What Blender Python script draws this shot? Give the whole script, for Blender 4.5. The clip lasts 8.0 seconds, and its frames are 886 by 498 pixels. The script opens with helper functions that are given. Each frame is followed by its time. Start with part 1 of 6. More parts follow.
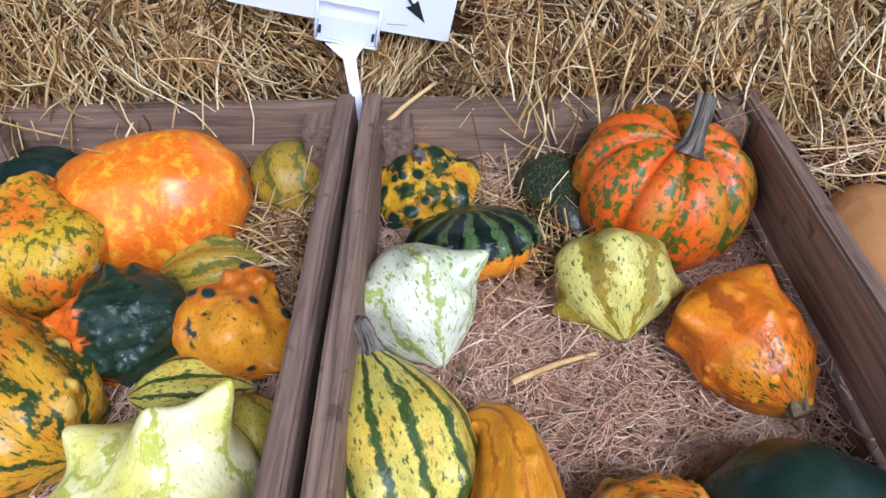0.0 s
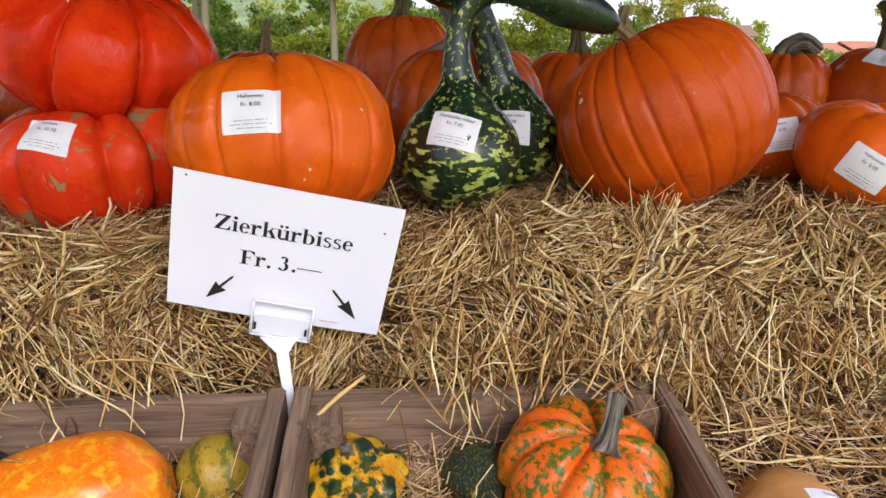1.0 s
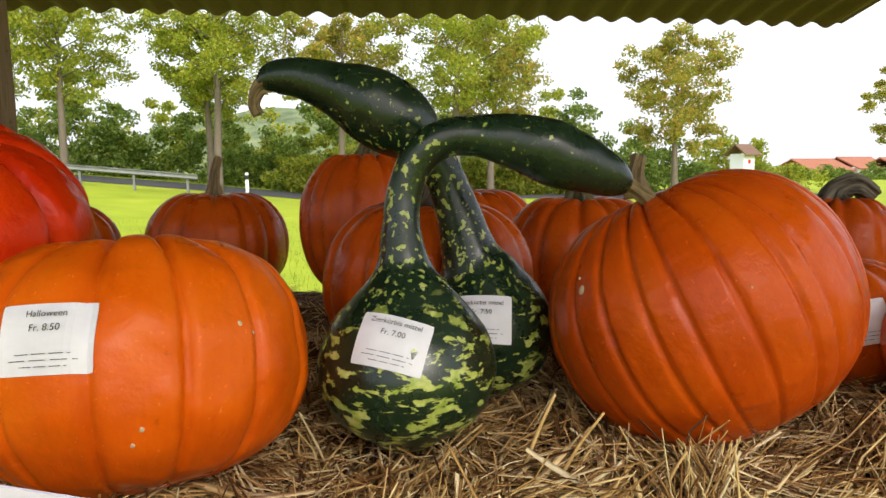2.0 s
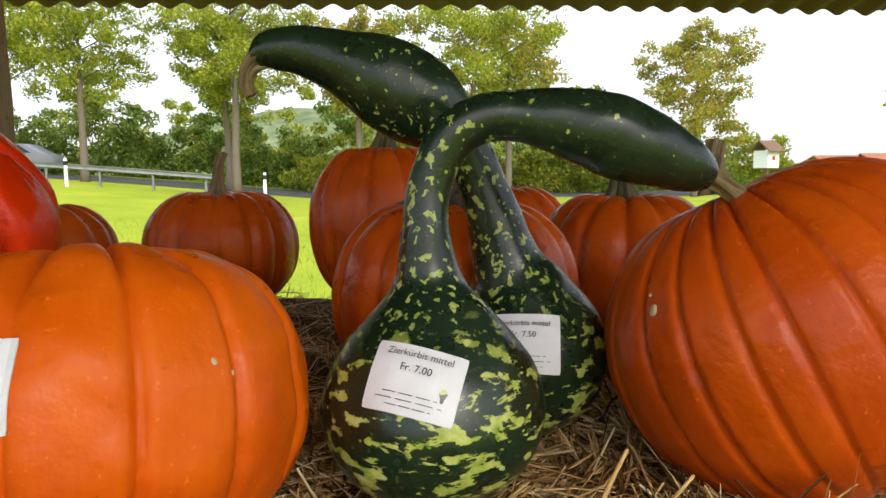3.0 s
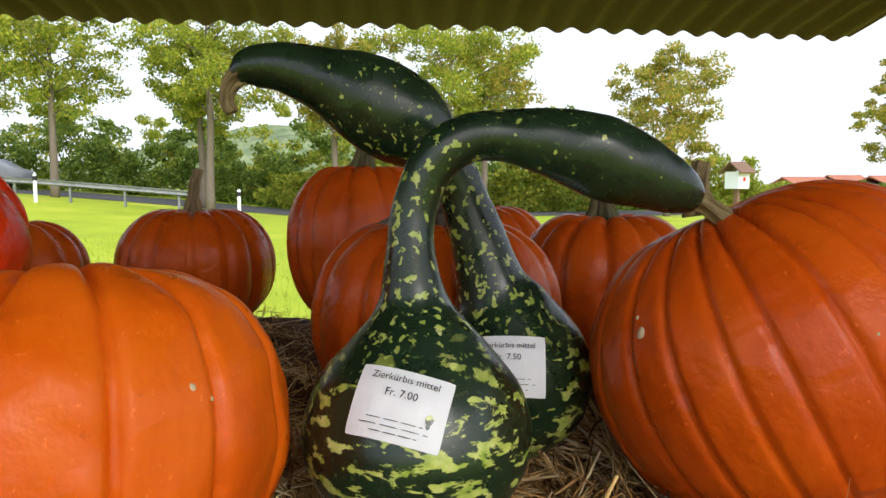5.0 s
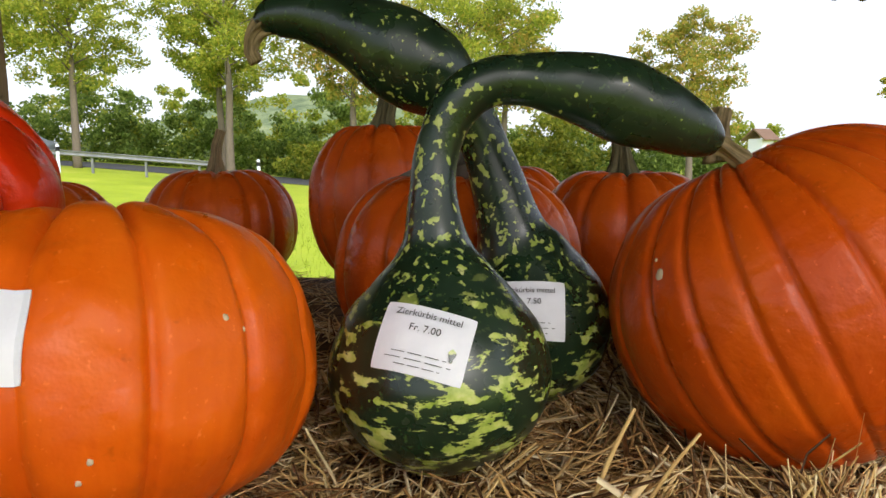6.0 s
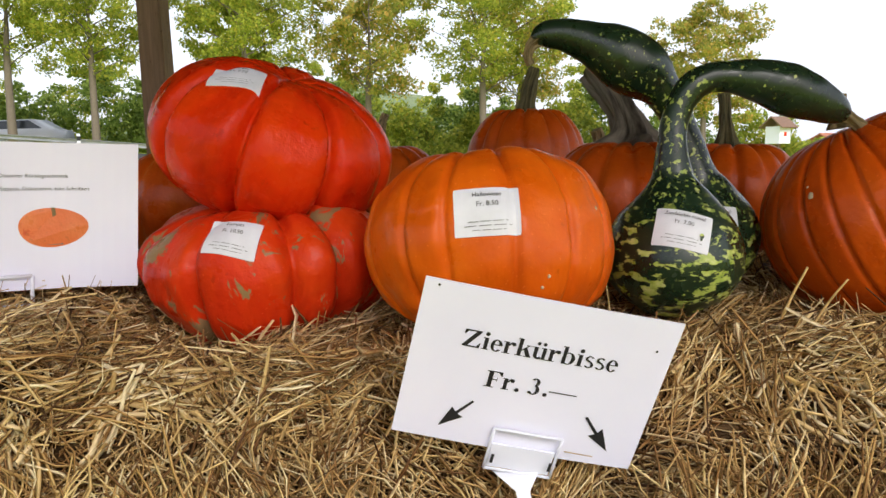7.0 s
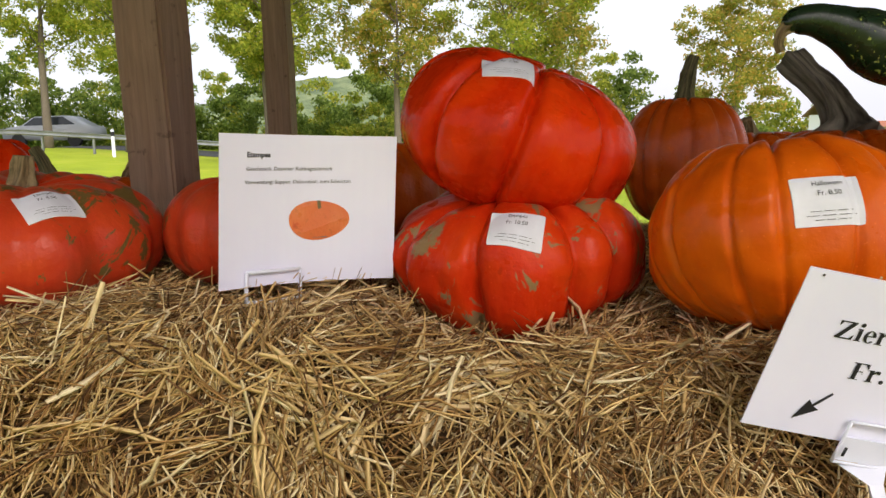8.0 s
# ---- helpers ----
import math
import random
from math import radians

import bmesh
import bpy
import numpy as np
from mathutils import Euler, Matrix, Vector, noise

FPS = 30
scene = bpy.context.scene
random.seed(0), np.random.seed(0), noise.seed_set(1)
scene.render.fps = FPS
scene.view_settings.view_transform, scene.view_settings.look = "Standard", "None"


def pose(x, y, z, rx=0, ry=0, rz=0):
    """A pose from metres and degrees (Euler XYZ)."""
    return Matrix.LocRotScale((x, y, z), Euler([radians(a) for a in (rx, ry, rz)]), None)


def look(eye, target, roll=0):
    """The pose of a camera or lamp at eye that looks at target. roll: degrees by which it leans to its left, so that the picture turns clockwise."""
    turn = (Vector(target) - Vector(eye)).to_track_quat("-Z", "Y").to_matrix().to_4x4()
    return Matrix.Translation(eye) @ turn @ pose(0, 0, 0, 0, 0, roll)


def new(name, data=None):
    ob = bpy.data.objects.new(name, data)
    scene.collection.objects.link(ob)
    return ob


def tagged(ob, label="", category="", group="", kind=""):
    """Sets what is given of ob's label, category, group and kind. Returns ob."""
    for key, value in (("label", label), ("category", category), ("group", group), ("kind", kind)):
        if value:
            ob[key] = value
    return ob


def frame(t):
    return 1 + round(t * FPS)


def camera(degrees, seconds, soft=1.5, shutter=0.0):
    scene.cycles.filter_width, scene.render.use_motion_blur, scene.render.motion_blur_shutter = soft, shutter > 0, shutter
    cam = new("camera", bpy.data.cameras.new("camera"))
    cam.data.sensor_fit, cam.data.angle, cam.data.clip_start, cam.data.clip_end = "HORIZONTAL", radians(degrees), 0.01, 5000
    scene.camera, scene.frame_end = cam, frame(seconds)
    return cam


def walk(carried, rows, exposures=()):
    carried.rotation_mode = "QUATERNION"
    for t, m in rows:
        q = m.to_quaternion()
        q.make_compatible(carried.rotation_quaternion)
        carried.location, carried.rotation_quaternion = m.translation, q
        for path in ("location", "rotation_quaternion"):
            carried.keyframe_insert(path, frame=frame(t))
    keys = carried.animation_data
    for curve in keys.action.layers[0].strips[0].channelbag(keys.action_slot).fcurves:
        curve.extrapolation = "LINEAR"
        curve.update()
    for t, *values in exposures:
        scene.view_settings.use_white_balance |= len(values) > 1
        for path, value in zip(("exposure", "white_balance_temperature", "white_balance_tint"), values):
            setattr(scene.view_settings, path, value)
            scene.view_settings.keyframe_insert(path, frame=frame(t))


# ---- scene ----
cam = camera(62.9, 8.0)
METRES, EYE, TILT, LEAN, TURN = 1.34, 0.95, -32.0, 1.0, 0.0
ROWS = [
    (0.0, 0.0, 0.0, 0.0, 0.0, 0.0, -0.0),
    (0.5, 0.0005, -0.0399, -0.0003, -2.05, 7.03, 0.47),
    (1.0, 0.0143, -0.0302, 0.05, -3.9, 16.83, 1.27),
    (1.5, 0.0433, 0.0441, 0.119, -4.23, 23.45, 1.56),
    (2.0, 0.0716, 0.134, 0.1926, -3.2, 25.81, 1.34),
    (3.5, 0.0652, 0.219, 0.2383, -1.81, 25.74, 0.84),
    (4.0, 0.0626, 0.2145, 0.2365, -2.4, 26.14, 1.06),
    (5.5, 0.0688, 0.2276, 0.2424, -2.96, 26.12, 1.41),
    (6.0, 0.0619, 0.2198, 0.2268, -2.39, 24.81, 0.93),
    (6.5, 0.0093, 0.1425, 0.168, -2.06, 24.04, 0.68),
    (7.0, -0.132, 0.0365, 0.0892, -1.76, 23.99, 0.65),
    (7.5, -0.2255, 0.0013, 0.0752, -1.33, 24.05, 0.58),
    (8.0, -0.3345, 0.0446, 0.092, -0.01, 23.4, 0.19),
]
EXPOSURES = [(0.0, 0.25, 4900, 20), (0.5, 0.20, 5200, 21), (1.1, 0.15, 6000, 16), (2.0, 0.04, 6400, 12), (3.5, 0.07, 6150, 11), (5.5, 0.07, 6050, 12), (6.5, 0.0, 6200, 13), (7.5, -0.08, 6200, 14), (8.0, -0.16, 6400, 14)]
BETWEEN = [(4.2, look((0.088, 0.411, 1.067), (0.199, 2.399, 0.873), -0.6)), (5.3, look((0.0875, 0.4285, 1.067), (0.226, 2.416, 0.900), -0.3)), (7.2, look((-0.239, 0.063, 1.039), (-0.179, 2.042, 0.753), -0.7))]
PATH = [(t, pose(0, 0, EYE, TILT, LEAN, TURN) @ pose(METRES * x, METRES * y, METRES * z, 90 + pitch, roll, yaw)) for t, x, y, z, yaw, pitch, roll in ROWS] + BETWEEN
walk(cam, sorted(PATH, key=lambda row: row[0]), EXPOSURES)

from mathutils.bvhtree import BVHTree

# ---- light: bright hazy overcast day, open shelter ----
world = bpy.data.worlds.new("overcast_sky")
scene.world = world
world.use_nodes = True
wn = world.node_tree
sky = wn.nodes.new("ShaderNodeTexSky")
sky.sky_type = "NISHITA"
sky.sun_disc = False
SUN_EL, SUN_AZ = 38.0, 158.0
sky.sun_elevation, sky.sun_rotation = radians(SUN_EL), radians(SUN_AZ)
sky.air_density, sky.dust_density, sky.ozone_density = 1.0, 6.0, 0.6
haze = wn.nodes.new("ShaderNodeMixRGB")
haze.inputs["Fac"].default_value = 0.6
haze.inputs["Color2"].default_value = (9.1, 9.2, 9.6, 1)
wn.links.new(sky.outputs[0], haze.inputs["Color1"])
wn.links.new(haze.outputs[0], wn.nodes["Background"].inputs["Color"])
wn.nodes["Background"].inputs["Strength"].default_value = 0.185
sun = new("sun", bpy.data.lights.new("sun", "SUN"))
sun.data.energy, sun.data.angle, sun.data.color = 2.1, radians(22), (1.0, 0.965, 0.92)
sun_dir = Vector((math.sin(radians(SUN_AZ)) * math.cos(radians(SUN_EL)), math.cos(radians(SUN_AZ)) * math.cos(radians(SUN_EL)), math.sin(radians(SUN_EL))))
sun.matrix_world = look(sun_dir * 20, (0, 0, 0))

GROUND = -0.2      # level of the grass
TOP = 0.832        # top of the straw bales
rng = np.random.default_rng(7)


# ---- materials ----
class Nodes:
    """A small wrapper to write node materials in few lines."""
    def __init__(self, name, rough=0.5, spec=0.5):
        self.m = bpy.data.materials.new(name)
        self.m.use_nodes = True
        self.t = self.m.node_tree
        self.b = self.t.nodes["Principled BSDF"]
        self.b.inputs["Roughness"].default_value = rough
        self.b.inputs["Specular IOR Level"].default_value = spec

    def put(self, kind, links=None, **values):
        n = self.t.nodes.new(kind)
        for k, v in values.items():
            n.inputs[k.replace("_", " ")].default_value = v
        for k, v in (links or {}).items():
            self.t.links.new(v, n.inputs[k])
        return n

    def obj(self):
        return self.put("ShaderNodeTexCoord").outputs["Object"]

    def uv(self):
        return self.put("ShaderNodeUVMap").outputs["UV"]

    def scaled(self, vec, s):
        n = self.put("ShaderNodeMapping", {"Vector": vec})
        n.inputs["Scale"].default_value = s
        return n.outputs[0]

    def noise(self, vec, scale, detail=3.0, rough=0.55, dist=0.0):
        return self.put("ShaderNodeTexNoise", {"Vector": vec}, Scale=scale, Detail=detail, Roughness=rough, Distortion=dist).outputs["Fac"]

    def ramp(self, fac, stops, constant=False):
        n = self.put("ShaderNodeValToRGB", {"Fac": fac})
        r = n.color_ramp
        r.interpolation = "CONSTANT" if constant else "LINEAR"
        while len(r.elements) < len(stops):
            r.elements.new(0.5)
        for e, (p, c) in zip(r.elements, stops):
            e.position, e.color = p, (*c, 1) if len(c) == 3 else c
        return n.outputs["Color"]

    def step(self, fac, lo, hi):
        return self.ramp(fac, [(lo, (0, 0, 0)), (hi, (1, 1, 1))])

    def mix(self, fac, a, b, mode="MIX"):
        n = self.t.nodes.new("ShaderNodeMixRGB")
        n.blend_type = mode
        for k, v in (("Fac", fac), ("Color1", a), ("Color2", b)):
            if isinstance(v, (int, float)):
                n.inputs[k].default_value = v
            elif isinstance(v, tuple):
                n.inputs[k].default_value = (*v, 1)
            else:
                self.t.links.new(v, n.inputs[k])
        return n.outputs[0]

    def math(self, op, a, b=0.0):
        n = self.t.nodes.new("ShaderNodeMath")
        n.operation = op
        for i, v in enumerate((a, b)):
            if isinstance(v, (int, float)):
                n.inputs[i].default_value = v
            else:
                self.t.links.new(v, n.inputs[i])
        return n.outputs[0]

    def part_of(self, vec, axis):
        return self.put("ShaderNodeSeparateXYZ", {"Vector": vec}).outputs[axis]

    def wart(self):
        n = self.t.nodes.new("ShaderNodeAttribute")
        n.attribute_name = "wart"
        return n.outputs["Fac"]

    def island(self):
        return self.put("ShaderNodeNewGeometry").outputs["Random Per Island"]

    def each(self):
        return self.put("ShaderNodeObjectInfo").outputs["Random"]

    def done(self, colour, bump=None, strength=0.3, dist=0.002, rough=None):
        if isinstance(colour, tuple):
            self.b.inputs["Base Color"].default_value = (*colour, 1)
        else:
            self.t.links.new(colour, self.b.inputs["Base Color"])
        if bump is not None:
            n = self.put("ShaderNodeBump", {"Height": bump}, Strength=strength, Distance=dist)
            self.t.links.new(n.outputs[0], self.b.inputs["Normal"])
        if rough is not None:
            self.t.links.new(rough, self.b.inputs["Roughness"])
        return self.m


def skin(name, light, mid, dark, rough=0.36, freckle=0.4, scar=0.0, scar_colour=(0.25, 0.2, 0.1), spec=0.24, fine=0.6):
    """Pumpkin rind: mottled base, fine vertical streaks, pale freckles and optional corky scars."""
    n = Nodes(name, rough, spec)
    o, uv = n.obj(), n.uv()
    big = n.noise(o, 9, 4, 0.6, 0.4)
    c = n.ramp(big, [(0.28, dark), (0.5, mid), (0.75, light)])
    streak = n.noise(n.scaled(uv, (90, 5, 1)), 1.0, 3, 0.6)
    c = n.mix(n.math("MULTIPLY", n.step(streak, 0.42, 0.8), 0.35), c, light)
    spots = n.noise(o, 260, 2, 0.5)
    c = n.mix(n.math("MULTIPLY", n.step(spots, 0.66, 0.78), freckle), c, tuple(min(1, v * 1.5 + 0.05) for v in light))
    pits = n.noise(o, 60, 3, 0.6)
    c = n.mix(n.math("MULTIPLY", n.step(pits, 0.68, 0.76), 0.35), c, tuple(v * 0.45 for v in dark))
    if scar:
        s = n.math("MULTIPLY", n.noise(n.scaled(o, (1, 1, 0.6)), 17, 5, 0.7, 0.8), 1.0)
        c = n.mix(n.step(s, 0.70 - scar, 0.73 - scar), c, scar_colour)
    r = n.ramp(n.noise(o, 24, 3), [(0.3, (rough - 0.08,) * 3), (0.7, (rough + 0.14,) * 3)])
    return n.done(c, n.math("ADD", n.math("MULTIPLY", n.noise(o, 26, 2, 0.4, 0.3), 3.0), n.math("MULTIPLY", n.noise(o, 140, 2), fine)), 0.5, 0.0032, r)


M_ORANGE = skin("orange_rind", (0.74, 0.145, 0.002), (0.66, 0.104, 0.001), (0.50, 0.064, 0.001), 0.30, spec=0.20, fine=0.35)
M_ORANGE_DEEP = skin("deep_orange_rind", (0.62, 0.104, 0.002), (0.51, 0.067, 0.001), (0.37, 0.040, 0.001), 0.31, spec=0.20, fine=0.5)
M_ORANGE_FAR = skin("russet_orange_rind", (0.60, 0.110, 0.004), (0.48, 0.068, 0.002), (0.34, 0.042, 0.002), 0.29)
M_RED = skin("scarlet_rind", (0.74, 0.058, 0.002), (0.63, 0.026, 0.001), (0.40, 0.012, 0.001), 0.24, 0.25, 0.0, spec=0.13)
M_RED_SCAR = skin("scarred_scarlet_rind", (0.72, 0.070, 0.006), (0.60, 0.030, 0.003), (0.42, 0.016, 0.002), 0.30, 0.3, 0.125, (0.27, 0.17, 0.075), spec=0.13)
M_RED_DULL = skin("dull_red_rind", (0.62, 0.075, 0.016), (0.50, 0.038, 0.010), (0.30, 0.05, 0.016), 0.34, 0.2, 0.12, (0.13, 0.09, 0.025))
M_TAN = skin("butternut_rind", (0.62, 0.33, 0.12), (0.55, 0.27, 0.09), (0.46, 0.21, 0.065), 0.45, 0.2)


def speckled():
    n = Nodes("speckled_green_rind", 0.27, 0.5)
    o, uv = n.obj(), n.uv()
    v = n.part_of(uv, "Y")
    dark = n.ramp(n.noise(o, 30, 4), [(0.3, (0.006, 0.017, 0.009)), (0.7, (0.014, 0.032, 0.014))])
    # large, wide blotches on the bulb, small flecks up the neck
    big = n.noise(n.scaled(o, (1, 1, 2.1)), 44, 6, 0.60, 0.2)
    small = n.noise(n.scaled(o, (1, 1, 0.9)), 160, 3, 0.5, 0.2)
    bulb = n.step(n.math("SUBTRACT", big, n.math("MULTIPLY", v, 0.14)), 0.514, 0.538)
    fleck = n.step(n.math("SUBTRACT", small, n.math("MULTIPLY", n.math("MAXIMUM", n.math("SUBTRACT", v, 0.5), 0.0), 0.34)), 0.582, 0.615)
    mask = n.mix(n.step(v, 0.24, 0.32), bulb, n.math("MULTIPLY", fleck, 0.85))
    pale = n.ramp(n.noise(o, 120, 3), [(0.3, (0.24, 0.33, 0.04)), (0.55, (0.46, 0.52, 0.12)), (0.75, (0.60, 0.60, 0.26))])
    c = n.mix(mask, dark, pale)
    c = n.mix(n.math("MULTIPLY", n.step(n.noise(o, 220, 2), 0.64, 0.7), 0.4), c, (0.10, 0.16, 0.04))
    return n.done(c, n.noise(o, 60, 4), 0.15, 0.001, n.ramp(n.noise(o, 40, 3), [(0.3, (0.2,) * 3), (0.7, (0.38,) * 3)]))


M_SPECKLED = speckled()


def striped(name, base, stripe, count, width=0.5, flecks=None, rough=0.34, patch=None, patch_at=0.6, wobble=0.22, relief=0.35, fleck_at=0.60, drift=None, streak_from=0.0, wart=None):
    """Ornamental gourd rind: stripes from end to end, broken flecks, a drift of a second tone, an optional cap of another colour."""
    n = Nodes(name, rough, 0.32)
    o, uv = n.obj(), n.uv()
    u, v = n.part_of(uv, "X"), n.part_of(uv, "Y")
    wob = n.math("MULTIPLY", n.noise(o, 45, 4, 0.6), wobble)
    ang = n.math("ADD", n.math("MULTIPLY", u, count), n.math("MULTIPLY", wob, 3.0))
    tri = n.math("PINGPONG", ang, 0.5)
    edge = n.math("ADD", n.math("MULTIPLY", tri, 2.0), n.math("MULTIPLY", n.noise(n.scaled(uv, (60, 9, 1)), 1.0, 4, 0.7), 0.7))
    b = n.ramp(n.noise(o, 28, 4), [(0.3, tuple(k * 0.72 for k in base)), (0.6, base), (0.8, tuple(min(1, k * 1.2) for k in base))])
    if drift:
        b = n.mix(n.step(n.noise(o, 16, 3, 0.6, 0.5), 0.45, 0.62), b, drift)
    s = n.ramp(n.noise(o, 40, 3), [(0.3, tuple(k * 0.6 for k in stripe)), (0.7, stripe)])
    c = n.mix(n.step(edge, width + 0.28, width + 0.40), s, b)
    if flecks:
        f = n.noise(n.scaled(uv, (95, 15, 1)), 1.0, 3, 0.6)
        f = n.math("MULTIPLY", n.step(f, fleck_at, fleck_at + 0.05), n.step(v, streak_from - 0.05, streak_from + 0.15)) if streak_from else n.step(f, fleck_at, fleck_at + 0.05)
        c = n.mix(f, c, flecks)
    if patch:
        p = n.math("ADD", v, n.math("MULTIPLY", n.math("SUBTRACT", n.noise(n.scaled(uv, (26, 3, 1)), 1.0, 4, 0.7), 0.5), 0.5))
        c = n.mix(n.step(p, patch_at, patch_at + 0.04), c, patch)
    fine = n.noise(n.scaled(uv, (150, 26, 1)), 1.0, 4, 0.65, 0.4)
    c = n.mix(n.math("MULTIPLY", n.step(fine, 0.50, 0.66), 0.30), c, tuple(k * 0.6 for k in base), "MULTIPLY")
    c = n.mix(n.math("MULTIPLY", n.step(n.noise(o, 150, 3, 0.6), 0.58, 0.72), 0.35), c, tuple(k * 0.45 for k in stripe))
    c = n.mix(n.math("MULTIPLY", n.step(n.noise(o, 320, 2, 0.6), 0.66, 0.70), 0.5), c, (0.07, 0.05, 0.02))
    if wart:
        c = n.mix(n.step(n.wart(), 0.45, 0.70), c, wart)
    return n.done(c, n.math("ADD", n.noise(o, 60, 3), n.noise(o, 220, 2)), relief, 0.0016, n.ramp(n.noise(o, 30, 3), [(0.3, (rough - 0.08,) * 3), (0.7, (rough + 0.15,) * 3)]))


def mottled(name, base, second, third, scale=45, lo=0.5, rough=0.36, second_scale=20, ribs=0, relief=0.4, soft=0.07, wart=None):
    """Rind with irregular speckles of a second colour over a base that itself drifts to a third."""
    n = Nodes(name, rough, 0.32)
    o, uv = n.obj(), n.uv()
    b = n.mix(n.step(n.noise(o, second_scale, 3, 0.55, 0.3), 0.48, 0.62), base, third)
    f = n.noise(n.scaled(o, (1, 1, 0.7)), scale, 5, 0.68, 0.3)
    if ribs:
        f = n.math("ADD", f, n.math("MULTIPLY", n.math("PINGPONG", n.math("MULTIPLY", n.part_of(uv, "X"), ribs), 0.5), 0.22))
    c = n.mix(n.step(f, lo, lo + soft), b, second)
    c = n.mix(n.math("MULTIPLY", n.step(n.noise(n.scaled(uv, (120, 30, 1)), 1.0, 4, 0.65, 0.5), 0.52, 0.68), 0.45), c, second)
    c = n.mix(n.math("MULTIPLY", n.step(n.noise(o, 170, 3, 0.6), 0.57, 0.7), 0.4), c, tuple(k * 0.55 for k in third))
    if wart:
        c = n.mix(n.step(n.wart(), 0.40, 0.65), c, wart)
    return n.done(c, n.math("ADD", n.noise(o, 60, 3), n.noise(o, 200, 2)), relief, 0.0015, n.ramp(n.noise(o, 30, 3), [(0.3, (rough - 0.08,) * 3), (0.7, (rough + 0.15,) * 3)]))


M_G_STRIPEDPK = mottled("orange_green_speckled_rind", (0.74, 0.120, 0.004), (0.075, 0.110, 0.010), (0.50, 0.20, 0.010), 130, 0.555, 0.32, 16, 8)
M_G_GREENSTRIPE = striped("green_striped_rind", (0.085, 0.135, 0.040), (0.006, 0.016, 0.011), 13, 0.62, (0.012, 0.028, 0.014), 0.30, (0.72, 0.25, 0.008), 0.54, 0.30, 0.5, 0.56)
M_G_WARTY = mottled("yellow_green_warty_rind", (0.64, 0.36, 0.008), (0.035, 0.060, 0.014), (0.55, 0.20, 0.008), 70, 0.49, 0.34, 30, wart=(0.012, 0.034, 0.018))
M_G_WHITE = striped("white_green_streaked_rind", (0.68, 0.69, 0.49), (0.42, 0.48, 0.09), 7, 0.17, (0.24, 0.31, 0.05), 0.36, None, 0.6, 0.5, 0.35, 0.565, (0.60, 0.63, 0.38), 0.12)
M_G_YELLOW = striped("pale_yellow_streaked_rind", (0.66, 0.59, 0.14), (0.38, 0.27, 0.020), 6, 0.34, (0.11, 0.14, 0.022), 0.38, None, 0.6, 0.42, 0.35, 0.57, (0.52, 0.47, 0.10), 0.22)
M_G_ORANGEWART = striped("orange_gourd_rind", (0.70, 0.25, 0.004), (0.60, 0.14, 0.003), 6, 0.30, (0.055, 0.070, 0.012), 0.34, (0.09, 0.095, 0.014), 0.95, 0.26, 0.5, 0.535, (0.66, 0.15, 0.003), 0.56, wart=(0.70, 0.27, 0.006))
M_G_HOOK = striped("orange_hook_gourd_rind", (0.66, 0.27, 0.006), (0.56, 0.19, 0.005), 9, 0.20, (0.70, 0.36, 0.015), 0.34, None, 0.9, 0.3)
M_G_YELORANGE = striped("yellow_orange_green_gourd_rind", (0.60, 0.32, 0.010), (0.035, 0.075, 0.018), 7, 0.20, (0.07, 0.08, 0.012), 0.34, None, 0.9, 0.5, 0.5, 0.555, (0.62, 0.17, 0.006), wart=(0.62, 0.40, 0.06))
M_G_YELSTRIPE = striped("yellow_green_striped_rind", (0.66, 0.57, 0.095), (0.055, 0.095, 0.018), 13, 0.27, (0.12, 0.13, 0.022), 0.34, None, 0.6, 0.28, 0.35, 0.570, (0.62, 0.44, 0.05))
M_G_DARK = mottled("blackish_green_rind", (0.010, 0.024, 0.018), (0.028, 0.055, 0.032), (0.014, 0.034, 0.020), 60, 0.58, 0.3)
M_G_DARKYEL = mottled("dark_green_yellow_flecked_rind", (0.010, 0.022, 0.018), (0.50, 0.36, 0.02), (0.014, 0.03, 0.02), 75, 0.60, 0.3)
M_G_LORANGE = mottled("orange_yellow_mottled_rind", (0.80, 0.185, 0.003), (0.82, 0.40, 0.012), (0.76, 0.145, 0.003), 95, 0.50, 0.28, 12, 0, 0.2, 0.13)
M_G_TWOTONE = striped("dark_green_orange_capped_rind", (0.020, 0.042, 0.020), (0.010, 0.026, 0.014), 18, 0.25, (0.04, 0.07, 0.04), 0.30, (0.74, 0.15, 0.006), 0.60, 0.3, 0.6, 0.62)
M_G_YELGREEN = mottled("yellow_olive_speckled_rind", (0.58, 0.36, 0.010), (0.10, 0.105, 0.012), (0.70, 0.17, 0.004), 150, 0.50, 0.34, 14)
M_G_OLIVE = striped("olive_yellow_rind", (0.46, 0.37, 0.045), (0.20, 0.20, 0.03), 7, 0.25, (0.16, 0.17, 0.025), 0.4, None, 0.6, 0.5, 0.35, 0.57, (0.44, 0.28, 0.02))
M_G_SPOT = mottled("orange_dark_spotted_rind", (0.66, 0.28, 0.006), (0.018, 0.036, 0.024), (0.52, 0.14, 0.004), 85, 0.575, 0.32, 22, wart=(0.016, 0.032, 0.026))
M_G_CREAM = striped("cream_green_rind", (0.70, 0.64, 0.13), (0.60, 0.60, 0.09), 6, 0.16, None, 0.28, None, 0.6, 0.5, 0.15, 0.6, (0.74, 0.70, 0.36))


